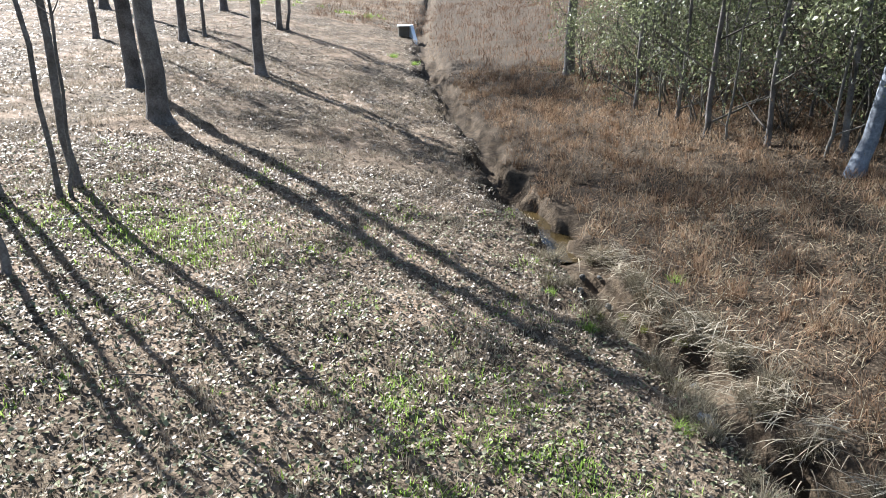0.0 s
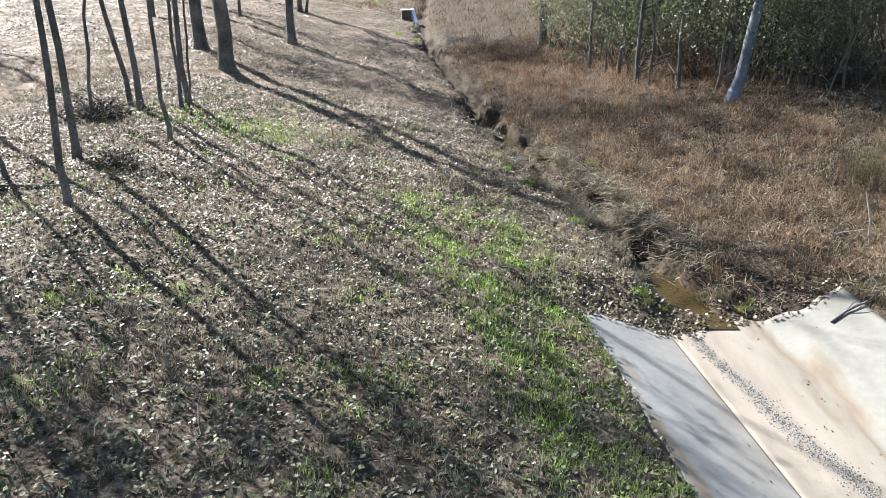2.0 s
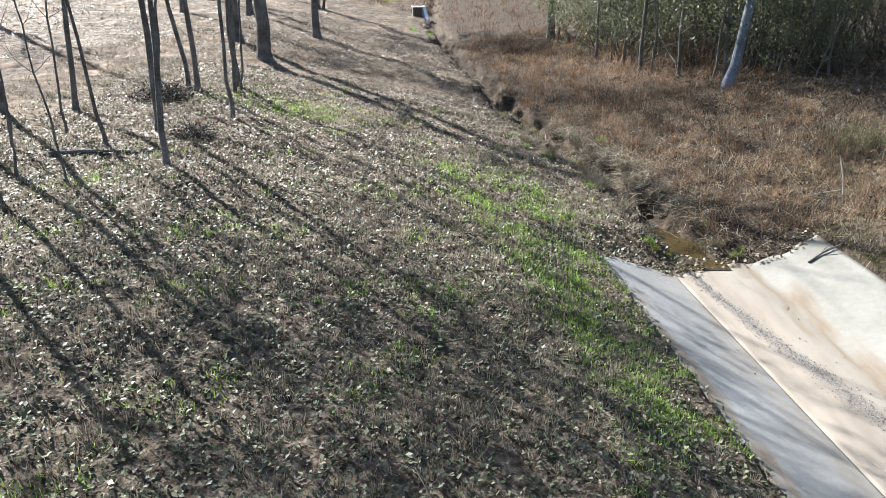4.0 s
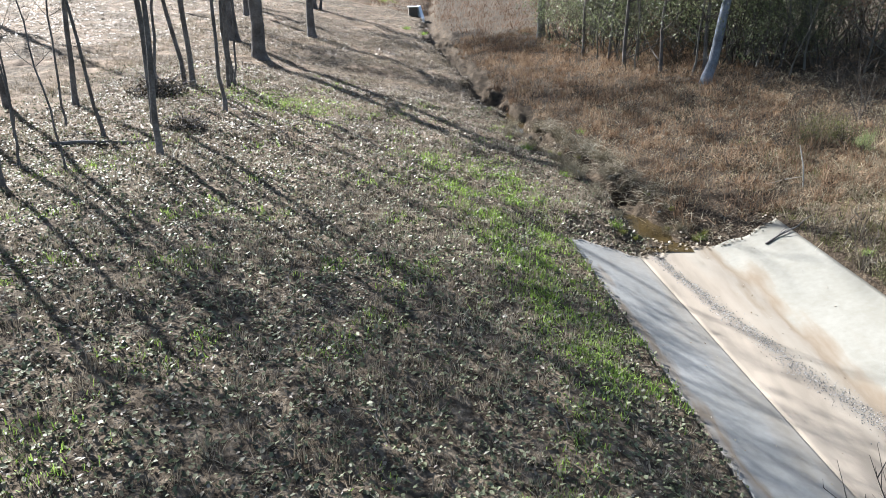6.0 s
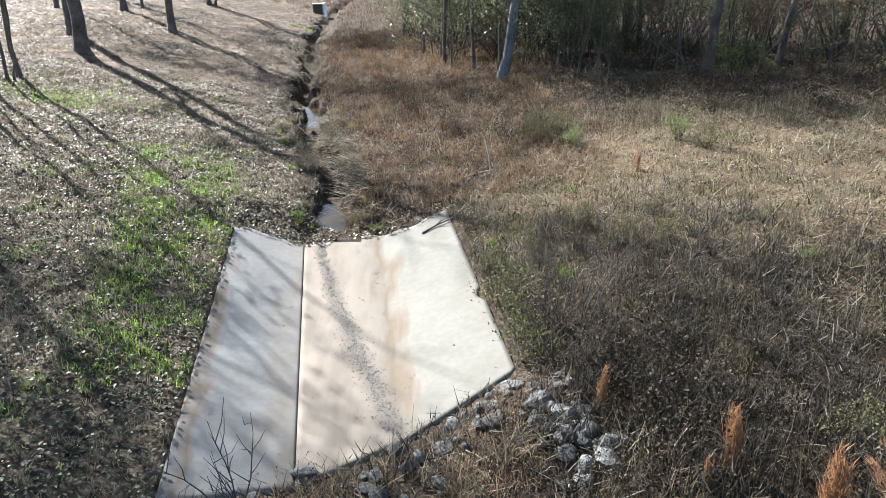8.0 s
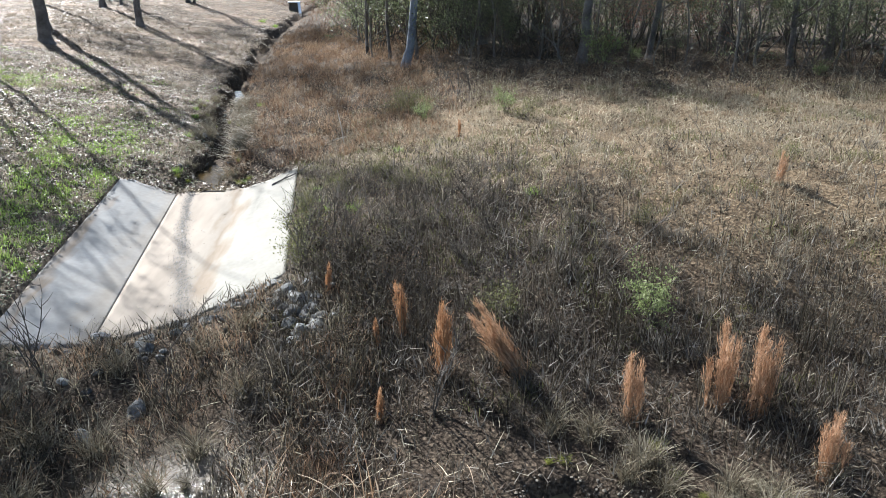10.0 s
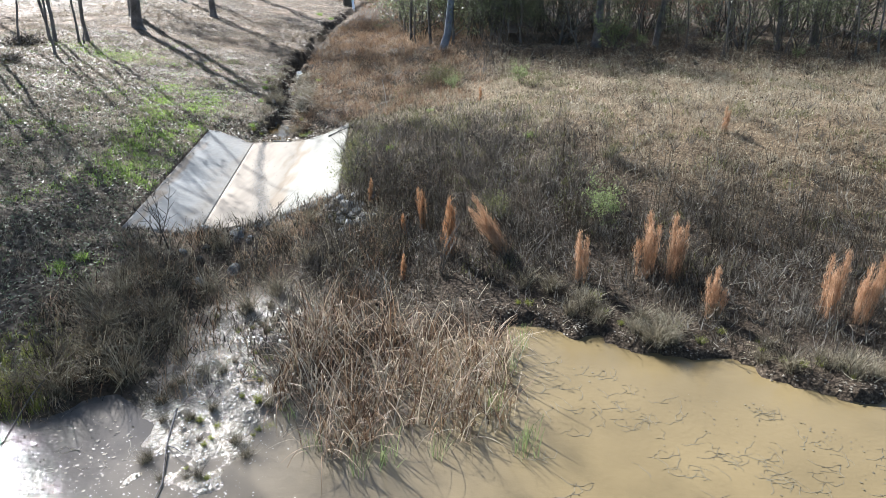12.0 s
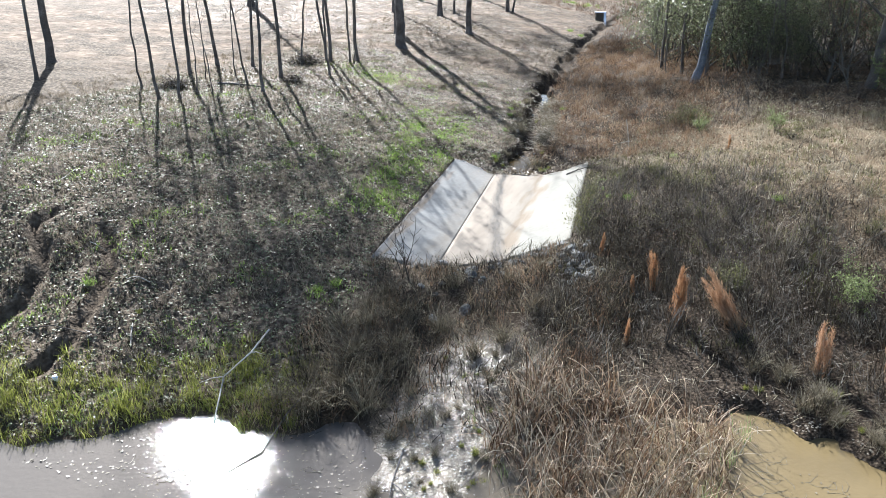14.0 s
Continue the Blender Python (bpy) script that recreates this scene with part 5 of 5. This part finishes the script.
clump_straw = grass_clump(120, 0.55, M_DULL_STRAW, "arching straw-coloured grass clump on the pond bank", "bank grass clumps")
clump_olive = grass_clump(150, 0.38, M_OLIVE, "olive green grass clump on the muddy bank", "bank grass clumps")
clump_green = grass_clump(130, 0.24, M_GREEN, "fresh green grass tuft", "green grass tufts")
r = random.Random(44)
spots_s, spots_o, spots_g = [], [], []
for i in range(16):
    spots_s.append((r.uniform(3.9, 5.6), r.uniform(-9.0, -5.6), r.uniform(0.7, 1.4)))
for i in range(46):
    x = r.uniform(11.2, 19)
    spots_s.append((x, float(shore_y(x)) + 1.5 + r.gauss(0, 0.3), r.uniform(0.4, 0.85)))
for i in range(26):
    x = r.uniform(11.2, 19)
    spots_o.append((x, float(shore_y(x)) + 1.3 + abs(r.gauss(0, 0.25)), r.uniform(0.4, 0.85)))
for i in range(30):
    spots_s.append((r.gauss(7.1, 0.6), r.uniform(-10.6, -6.0), r.uniform(0.25, 0.5)))
    spots_o.append((r.gauss(7.3, 0.6), r.uniform(-10.6, -6.4), r.uniform(0.3, 0.55)))
for x, y, s in ((4.9, -8.2, 1.3), (5.3, -7.7, 1.2), (4.6, -7.2, 1.2), (5.5, -8.5, 1.3), (5.1, -6.6, 1.2), (4.3, -6.2, 1.1), (5.6, -5.6, 1.0), (4.2, -5.2, 1.0), (4.7, -9.0, 1.0), (6.6, -6.4, 0.9), (6.9, -5.7, 0.9), (7.2, -4.6, 0.9), (6.3, -3.6, 0.8), (5.2, -4.0, 0.8), (6.9, -3.1, 0.8)):
    spots_s.append((x, y, s))
for i in range(70):
    y = r.uniform(4.3, 12.2)
    side = r.choice((-1, 1, 1))
    spots_s.append((float(creek_x(y)) + side * r.uniform(0.32, 0.8), y, r.uniform(0.35, 0.8)))
    if i % 4 == 0:
        spots_o.append((float(creek_x(y)) + r.uniform(-0.8, 0.6), y + 0.3, r.uniform(0.4, 0.7)))
for x, y, s in ((3.3, 4.0, 0.7), (3.55, 3.95, 0.6), (4.75, 4.05, 0.8), (4.95, 4.2, 0.7), (7.6, -8.9, 0.6), (7.9, -9.3, 0.6), (7.2, -9.4, 0.5), (0.5, -8.2, 0.6), (8.3, -9.9, 0.6)):
    spots_o.append((x, y, s))
for x, y, s in ((2.6, 6.9, 0.9), (3.2, 4.2, 0.9), (-0.95, -8.0, 0.9), (3.1, -5.4, 1.0), (2.9, -5.8, 0.9), (4.9, 4.1, 0.7), (8.6, 4.0, 0.9), (11.4, 0.0, 0.9), (8.0, 0.5, 1.0), (7.5, 0.9, 0.9), (7.2, 1.5, 0.8), (2.0, 9.2, 0.8), (1.6, 10.4, 0.8), (3.6, 10.7, 0.9), (7.0, 2.2, 0.8), (-2.2, 34, 1.5), (-1.2, 33, 1.4)):
    spots_g.append((x, y, s))
for src, spots in ((clump_straw, spots_s), (clump_olive, spots_o), (clump_green, spots_g)):
    for i, (x, y, s) in enumerate(spots):
        m = place(x, y, r.uniform(0, 360), s)
        if i == 0:
            src.matrix_basis = m
        else:
            copy_thing(src, m)

# ---- cattail bed ----
n = 3000
x, y = rng.uniform(7.7, 11.2, n), rng.uniform(-10.4, -6.6, n)
lx = (x - 9.35) / 1.85
k = (np.abs(lx) < 1) & (y > -8.5 - 1.45 * np.sqrt(np.clip(1 - lx ** 2, 0, 1)) * (0.75 + 0.3 * np.sin(x * 3))) & (rng.uniform(0, 1, n) < 0.62 + 0.5 * wave(x, y, 0.8, 31))
p = np.stack([x[k], y[k], np.full(k.sum(), POND_Z - 0.1)], 1)
p = np.repeat(p, 2, 0)
p[:, :2] += rng.normal(0, 0.05, (len(p), 2))
p[:, 2] = np.maximum(p[:, 2], ground(p[:, 0], p[:, 1]))
lot = rng.uniform(0, 1, len(p))
for name, q, mat, tall, label in (("cattail_bed", p[lot < 0.62], M_CATTAIL, 1.0, "dense bed of dead brown cattail leaves in shallow water"), ("cattail_leaves", p[lot > 0.84], M_PALE_STRAW, 0.95, "bleached bent cattail leaves lit by the sun")):
    n = len(q)
    broken = rng.uniform(0, 1, n) < 0.45
    for name_, k, lean, bend, kink in ((name, broken, 0.16, 2.2, True), (name + "_arching", ~broken, 0.30, 1.9, False)):
        m = k.sum()
        stuff(name_, strips(name_, q[k], rng.uniform(0, 6.28, m), np.abs(rng.normal(lean, 0.2, m)), rng.uniform(0.4, 1.15, m) * tall, rng.uniform(0.012, 0.024, m), np.abs(rng.normal(bend, 0.6, m)), 7, mat, kink=kink), label, "cattails")


# ---- loose cover ----
def lawn(x, y):
    return (x < creek_x(y) - 0.25) & ~in_slab(x, y, 0.02) & (y > shore_y(x) + 0.35)


def field(x, y):
    return (x > creek_x(y) + 0.55 + 0.35 * wave(x, y, 1.9, 48)) & ~in_slab(x, y, 0.08) & (y > shore_y(x) + 0.55 + 0.5 * (x > 10.8))


def bankside(x, y):
    return field(x, y) & ((x > slab_right(np.clip(y, -1.5, 4)) + 0.1) | (y > 3.8))


def lower_bank(x, y):
    """The rough ground between spillway and pond."""
    return (y < slab_near(np.clip(x, 3.2, 7.1)) - 0.1) & (y > shore_y(x) + 0.3) & (x > 3.6 + 0.4 * np.sin(y * 2)) & (x < 9)


rut_free = lambda x, y: sm(0.16, 0.27, rut(x, y))
p = scatter(270000, -9, 4.5, -12, 16, lambda x, y: lawn(x, y) * rut_free(x, y) * (0.10 + 0.62 * sm(1, 8, y) + 0.26 * wave(x, y, 1.1, 8)))
p2 = scatter(30000, -14, 3, 14, 26, lambda x, y: lawn(x, y) * (0.62 + 0.3 * wave(x, y, 3, 18)))
p5 = scatter(75000, -26, 1.5, 15, 52, lambda x, y: lawn(x, y) * sm(15, 22, y) * (0.62 + 0.35 * wave(x, y, 2.2, 19)))
p5[:, 2] += 0.02
stuff("far_leaf_litter", leaves("far_leaf_litter", p5, rng.uniform(0.06, 0.12, len(p5)), M_LEAF, 0.3), "drifts of dry leaves under the far trees", "leaf litter")
p3 = scatter(26000, 0, 9, 4, 30, lambda x, y: field(x, y) * (0.45 + 0.4 * wave(x, y, 1.7, 45)))
p3[:, 2] += rng.uniform(0, 0.16, len(p3))
p6 = scatter(26000, 6.3, 22, -7, 8, lambda x, y: bankside(x, y) * np.clip(0.35 + 0.6 * wave(x, y, 1.3, 46), 0, 1))
p6[:, 2] += rng.uniform(0.02, 0.30, len(p6)) * (1 - 0.5 * sm(0, 3, p6[:, 1]))
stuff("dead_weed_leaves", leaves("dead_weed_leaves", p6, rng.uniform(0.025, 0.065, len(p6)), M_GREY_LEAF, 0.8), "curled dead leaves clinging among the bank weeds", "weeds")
p4 = scatter(26000, 8.5, 26, 6, 15, lambda x, y: 0.15 + 0.6 * sm(7, 9, y))
for q in (p3, p4):
    q[:, 2] += 0.01
p3 = np.concatenate([p3, p4])
stuff("woodland_litter", leaves("woodland_litter", p3, rng.uniform(0.04, 0.085, len(p3)), M_WOOD_LEAF, 0.5), "dull brown leaves under meadow weeds and trees", "leaf litter")
p = np.concatenate([p, p2])
p[:, 2] += rng.uniform(0.005, 0.035, len(p))
stuff("leaf_litter", leaves("leaf_litter", p, rng.uniform(0.028, 0.07, len(p)), M_LEAF, 0.42), "dry brown fallen leaves scattered over the lawn", "leaf litter")

# low leafy cover between the tufts
p = scatter(200000, -10, 4.5, -11.8, 14, lambda x, y: lawn(x, y) * rut_free(x, y) * (0.25 + 0.6 * (1 - sm(1, 10, y))) * np.clip(0.75 + 0.45 * wave(x, y, 0.9, 10), 0, 1))
p[:, 2] += rng.uniform(0.0, 0.05, len(p))
stuff("ground_cover", leaves("ground_cover", p, rng.uniform(0.03, 0.08, len(p)), M_COVER, 0.5), "low dark green and brown leafy lawn cover", "ground cover")

# dormant grass in small domed tufts
q = scatter(30000, -12, 4.5, -11.5, 28, lambda x, y: lawn(x, y) * rut_free(x, y) * np.clip(0.32 + 0.5 * wave(x, y, 2.4, 9) + 0.15 * (1 - sm(0, 9, y)) + 0.5 * np.exp(-((x - 0.2) / 1.8) ** 2 - ((y - 2.2) / 2.2) ** 2), 0.03, 1))
per = 13
p = np.repeat(q, per, 0)
n = len(p)
ang, rad = rng.uniform(0, 6.28, n), np.abs(rng.normal(0, 0.06, n))
p[:, 0] += rad * np.cos(ang)
p[:, 1] += rad * np.sin(ang)
p[:, 2] = ground(p[:, 0], p[:, 1]) - 0.01
stuff("dormant_grass", strips("dormant_grass", p, ang + rng.normal(0, 0.5, n), np.clip(rad * 7 + rng.normal(0.1, 0.25, n), 0, 1.4), rng.uniform(0.05, 0.15, n), rng.uniform(0.007, 0.013, n), rng.normal(0.5, 0.3, n), 1, M_DORMANT), "tan dormant lawn grass in small domed tufts", "grass")

p = clumped(scatter(60000, -8, 4.5, -11, 16, lambda x, y: lawn(x, y) * green_mask(x, y)), 8, 0.05)
stuff("green_grass", blades("green_grass", p, 0.04, 0.11, 0.016, 0.85, 0.0, 1, M_GREEN), "patches of fresh green grass and clover", "grass")

p = scatter(70000, -8, 4.5, -10, 14, lambda x, y: lawn(x, y) * green_mask(x, y) * np.clip(0.7 + 0.5 * wave(x, y, 0.7, 17), 0, 1))
p[:, 2] += rng.uniform(0.01, 0.07, len(p))
stuff("clover", leaves("clover", p, rng.uniform(0.02, 0.05, len(p)), M_GREEN, 0.6), "bright green clover leaves in the lawn", "clover")

p = clumped(scatter(9000, -8, 5.0, -13, -6, lambda x, y: (ground(x, y) > -0.79) * (1 - sm(shore_y(x) + 1.1, shore_y(x) + 2.6, y)) * (0.6 + 0.4 * wave(x, y, 1.0, 4)) * (x < 4.6)), 12, 0.06)
stuff("shore_grass", blades("shore_grass", p, 0.10, 0.28, 0.012, 0.45, 0.9, 2, M_OLIVE), "olive green tufted grass along the pond edge", "grass")

# matted dead grass lying on the field
p = scatter(85000, 1, 24, -8, 14, lambda x, y: (bankside(x, y) | lower_bank(x, y)) * (0.45 + 0.35 * wave(x, y, 1.5, 41)) * (0.12 + 0.88 * sm(-0.5, 3, y)))
n = len(p)
p[:, 2] += rng.uniform(0.01, 0.07, n)
stuff("matted_straw", strips("matted_straw", p, rng.uniform(0, 6.28, n), rng.normal(1.35, 0.25, n), rng.uniform(0.15, 0.42, n), rng.uniform(0.010, 0.018, n), rng.normal(0.25, 0.3, n), 2, M_STRAW), "flattened dead straw matting the field", "dead grass")

# straw combed over the gully's edge
p = scatter(26000, 1, 6.5, 4.4, 12.4, lambda x, y: np.exp(-((x - creek_x(y) - 0.62) / 0.34) ** 2) * np.clip(0.5 + 0.9 * wave(x, y, 0.9, 43), 0, 1) * (0.3 + 0.7 * np.exp(-((y - 8.6) / 2.6) ** 2)))
n = len(p)
p[:, 2] += rng.uniform(0.08, 0.24, n)
swirl = 3.7 + 0.9 * wave(p[:, 0], p[:, 1], 0.8, 44)
stuff("gully_straw", strips("gully_straw", p, swirl + rng.normal(0, 0.35, n), rng.normal(1.25, 0.18, n), rng.uniform(0.2, 0.6, n), rng.uniform(0.013, 0.023, n), rng.normal(0.5, 0.3, n), 3, M_PALE_STRAW), "pale straw hanging over the gully edge", "dead grass")

def weeds(name, n, box_, keep, per, spread, lo, hi, width, lean, bend, mat, label, seed):
    n, width = int(n * 0.95), width * 0.95
    q = clumped(scatter(n, *box_, lambda x, y: keep(x, y) * np.clip(0.42 + 0.75 * wave(x, y, 1.5, seed), 0.04, 1)), per, spread)
    m = len(q)
    h = rng.uniform(lo, hi, m) * (0.45 + 0.8 * np.clip(0.5 + 0.6 * wave(q[:, 0], q[:, 1], 2.1, seed + 1), 0, 1))
    q[:, 2] -= 0.01
    stuff(name, strips(name, q, rng.uniform(0, 6.28, m), np.abs(rng.normal(0, lean, m)), h, rng.uniform(0.7, 1.4, m) * width, rng.normal(bend, 0.4, m), 2, mat), label, "weeds")


not_stones = lambda x, y: lower_bank(x, y) * (1 - 0.75 * np.exp(-(((x - 7.6) / 0.5) ** 2 + ((y + 3.0) / 0.7) ** 2))) * (1 - 0.2 * np.exp(-((y - slab_near(np.clip(x, 3.2, 7.1)) + 0.5) / 0.5) ** 2)) * (1 - 0.85 * np.exp(-(((x - 6.9) / 0.75) ** 2)) * (y < -5))
MEADOW = lambda x, y: field(x, y) * (1 - sm(8.0, 10.5, x - 0.08 * np.maximum(0, y - 14)))
weeds("meadow_weeds", 12000, (-3, 10, 4.2, 30), MEADOW, 6, 0.08, 0.10, 0.40, 0.012, 0.55, 0.6, M_RUST, "rust-brown dead meadow grass beside the gully", 61)
domes("meadow_tufts", 6500, (-3, 10.5, 4.2, 30), MEADOW, 30, 0.08, 0.07, 0.24, 0.011, M_RUST, "bushy rust-brown dead tufts in the meadow", seed=60)
weeds("far_meadow_weeds", 9000, (-8, 14, 25, 62), lambda x, y: ((x > creek_x(y) + 0.4) | (y > 44)) * sm(24, 32, y), 6, 0.16, 0.12, 0.5, 0.024, 0.6, 0.6, M_FAR_RUST, "rust-brown dead meadow grass far up the gully", 62)
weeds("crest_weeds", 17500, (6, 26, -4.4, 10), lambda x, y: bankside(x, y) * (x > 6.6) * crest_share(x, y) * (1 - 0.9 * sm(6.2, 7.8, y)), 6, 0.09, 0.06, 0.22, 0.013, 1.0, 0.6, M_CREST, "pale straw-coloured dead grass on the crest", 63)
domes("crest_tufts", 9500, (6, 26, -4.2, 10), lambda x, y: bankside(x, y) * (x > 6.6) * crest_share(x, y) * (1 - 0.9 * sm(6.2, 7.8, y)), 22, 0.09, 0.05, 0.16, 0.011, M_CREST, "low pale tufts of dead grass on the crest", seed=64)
# a darker leaf colour stands in for the woods' shade on these weeds
weeds("wood_edge_weeds", 5200, (8, 26, 6.2, 12.5), lambda x, y: (x > 8.5) * sm(6.2, 7.6, y), 5, 0.09, 0.10, 0.38, 0.011, 0.6, 0.6, M_WOOD_LEAF, "low brown dead weeds before the woods, darkened for tree shade", 76)
domes("far_green_grass", 700, (-14, -2, 42, 52), lambda x, y: np.exp(-(((x + 4.8) / 1.4) ** 2 + ((y - 48.5) / 1.2) ** 2)) + 0.5 * np.exp(-(((x + 11) / 2.5) ** 2 + ((y - 49) / 2.0) ** 2)), 25, 0.2, 0.1, 0.25, 0.03, M_GREEN, "bright green grass patch far up the slope", "grass", seed=70)
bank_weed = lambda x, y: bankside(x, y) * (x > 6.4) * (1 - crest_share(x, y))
domes("bank_tufts", 4200, (6, 24, -7, 2.5), lambda x, y: bank_weed(x, y) * (1 - bank_shade(x, y)), 26, 0.09, 0.12, 0.40, 0.010, M_BANK, "bushy grey-brown dead tufts on the bank", seed=72)
weeds("bank_weeds", 8500, (4, 24, -8, 4.5), lambda x, y: bank_weed(x, y) * (1 - bank_shade(x, y)), 6, 0.09, 0.12, 0.46, 0.010, 0.7, 0.8, M_BANK, "grey-brown dead weeds covering the pond bank", 65)
# the dark weed colour here stands in for shade on the bank
weeds("hollow_weeds", 9000, (6.4, 22, -10, 1), lambda x, y: bank_weed(x, y) * bank_shade(x, y), 6, 0.09, 0.15, 0.5, 0.012, 0.6, 0.7, M_GREY_WEED, "matted weeds coloured dark for the shade on the bank", 75)
weeds("bank_straw", 2300, (6, 24, -8, 3.5), lambda x, y: bankside(x, y) * (x > 6.4) * (1 - bank_shade(x, y)) * (0.3 + 0.7 * sm(-2.5, 1.5, y)), 4, 0.10, 0.2, 0.7, 0.009, 0.6, 1.1, M_STRAW, "pale dead grass mixed into the bank weeds", 66)
weeds("rough_weeds", 2800, (3.4, 9, -9.5, -2), not_stones, 6, 0.09, 0.12, 0.42, 0.012, 0.9, 0.9, M_GREY_WEED, "tangled dead weeds among stones below the spillway", 67)
weeds("rough_brown", 2600, (3.4, 9, -9.5, -2), not_stones, 7, 0.09, 0.12, 0.45, 0.011, 0.7, 0.9, M_RUST, "warm brown bushy dead weeds below the spillway", 73)
weeds("rough_straw", 1200, (3.4, 9, -9.5, -2), not_stones, 6, 0.08, 0.15, 0.55, 0.012, 0.6, 1.0, M_STRAW, "tangled pale dead grass below the spillway", 68)
# stalks take the duller straw, toned down for shade at the wood's edge
weeds("tall_stalks", 3800, (8, 26, 4.6, 9.5), lambda x, y: bankside(x, y) * np.exp(-((y - 7.6 + 0.09 * (x - 10)) / 0.9) ** 2), 4, 0.07, 0.35, 0.75, 0.008, 0.12, 0.2, M_DULL_STRAW, "dry weed stalks standing along the field's far edge", 69)
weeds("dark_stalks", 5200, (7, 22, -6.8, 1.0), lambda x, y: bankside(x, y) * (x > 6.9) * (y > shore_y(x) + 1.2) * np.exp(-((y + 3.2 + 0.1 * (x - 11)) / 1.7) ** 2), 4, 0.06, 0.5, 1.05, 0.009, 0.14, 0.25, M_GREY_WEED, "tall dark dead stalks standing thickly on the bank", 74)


def tangle(name, n, box_, keep, up, mat, label):
    """Short twigs and leaves held among standing weeds."""
    q = scatter(int(n * 0.75), *box_, keep)
    m = len(q)
    q[:, 2] += rng.uniform(0.03, up, m) * (0.5 + 0.5 * np.clip(0.5 + 0.6 * wave(q[:, 0], q[:, 1], 1.7, 81), 0, 1))
    stuff(name, strips(name, q, rng.uniform(0, 6.28, m), rng.uniform(0.2, 1.6, m), rng.uniform(0.08, 0.26, m), rng.uniform(0.012, 0.022, m), np.zeros(m), 1, mat), label, "weeds")


tangle("bank_tangle", 90000, (6, 24, -7.5, 3.5), lambda x, y: bankside(x, y) * (1 - 0.8 * crest_share(x, y)) * (1 - 0.7 * bank_shade(x, y)) * np.clip(0.5 + 0.5 * wave(x, y, 1.4, 82), 0, 1), 0.38, M_BANK, "twiggy grey tangle held among the bank weeds")
tangle("meadow_tangle", 40000, (0, 10, 4.2, 24), lambda x, y: MEADOW(x, y) * np.clip(0.5 + 0.5 * wave(x, y, 1.4, 83), 0, 1), 0.25, M_RUST, "twiggy rust-brown tangle in the meadow grass")
tangle("rough_tangle", 12000, (3.4, 9, -9.5, -2), not_stones, 0.3, M_GREY_WEED, "twiggy tangle among stones below the spillway")
p = scatter(5200, 1.8, 6.8, 3.2, 4.6, lambda x, y: (y > slab_far(x) - 0.12) * (0.4 + 0.5 * wave(x, y, 0.8, 91)))
p[:, 2] = np.where(in_slab(p[:, 0], p[:, 1]), slab_z(p[:, 0], p[:, 1]), p[:, 2]) + rng.uniform(0.005, 0.04, len(p))
stuff("edge_litter", leaves("edge_litter", p, rng.uniform(0.04, 0.09, len(p)), M_LEAF, 0.5), "leaves washed against the spillway's upper edge", "leaf litter")
p = clumped(scatter(9000, 6, 22, -5, 9, lambda x, y: bankside(x, y) * np.clip(sm(0.1, 0.9, wave(x, y, 2.1, 71)) + 0.55 * (x < 12.5) * (y > -2) * (y < 4.5), 0, 1)), 8, 0.07)
stuff("field_greens", blades("field_greens", p, 0.05, 0.16, 0.014, 0.7, 0.3, 1, M_WEED_GREEN), "low olive green weeds scattered in the field", "weeds")
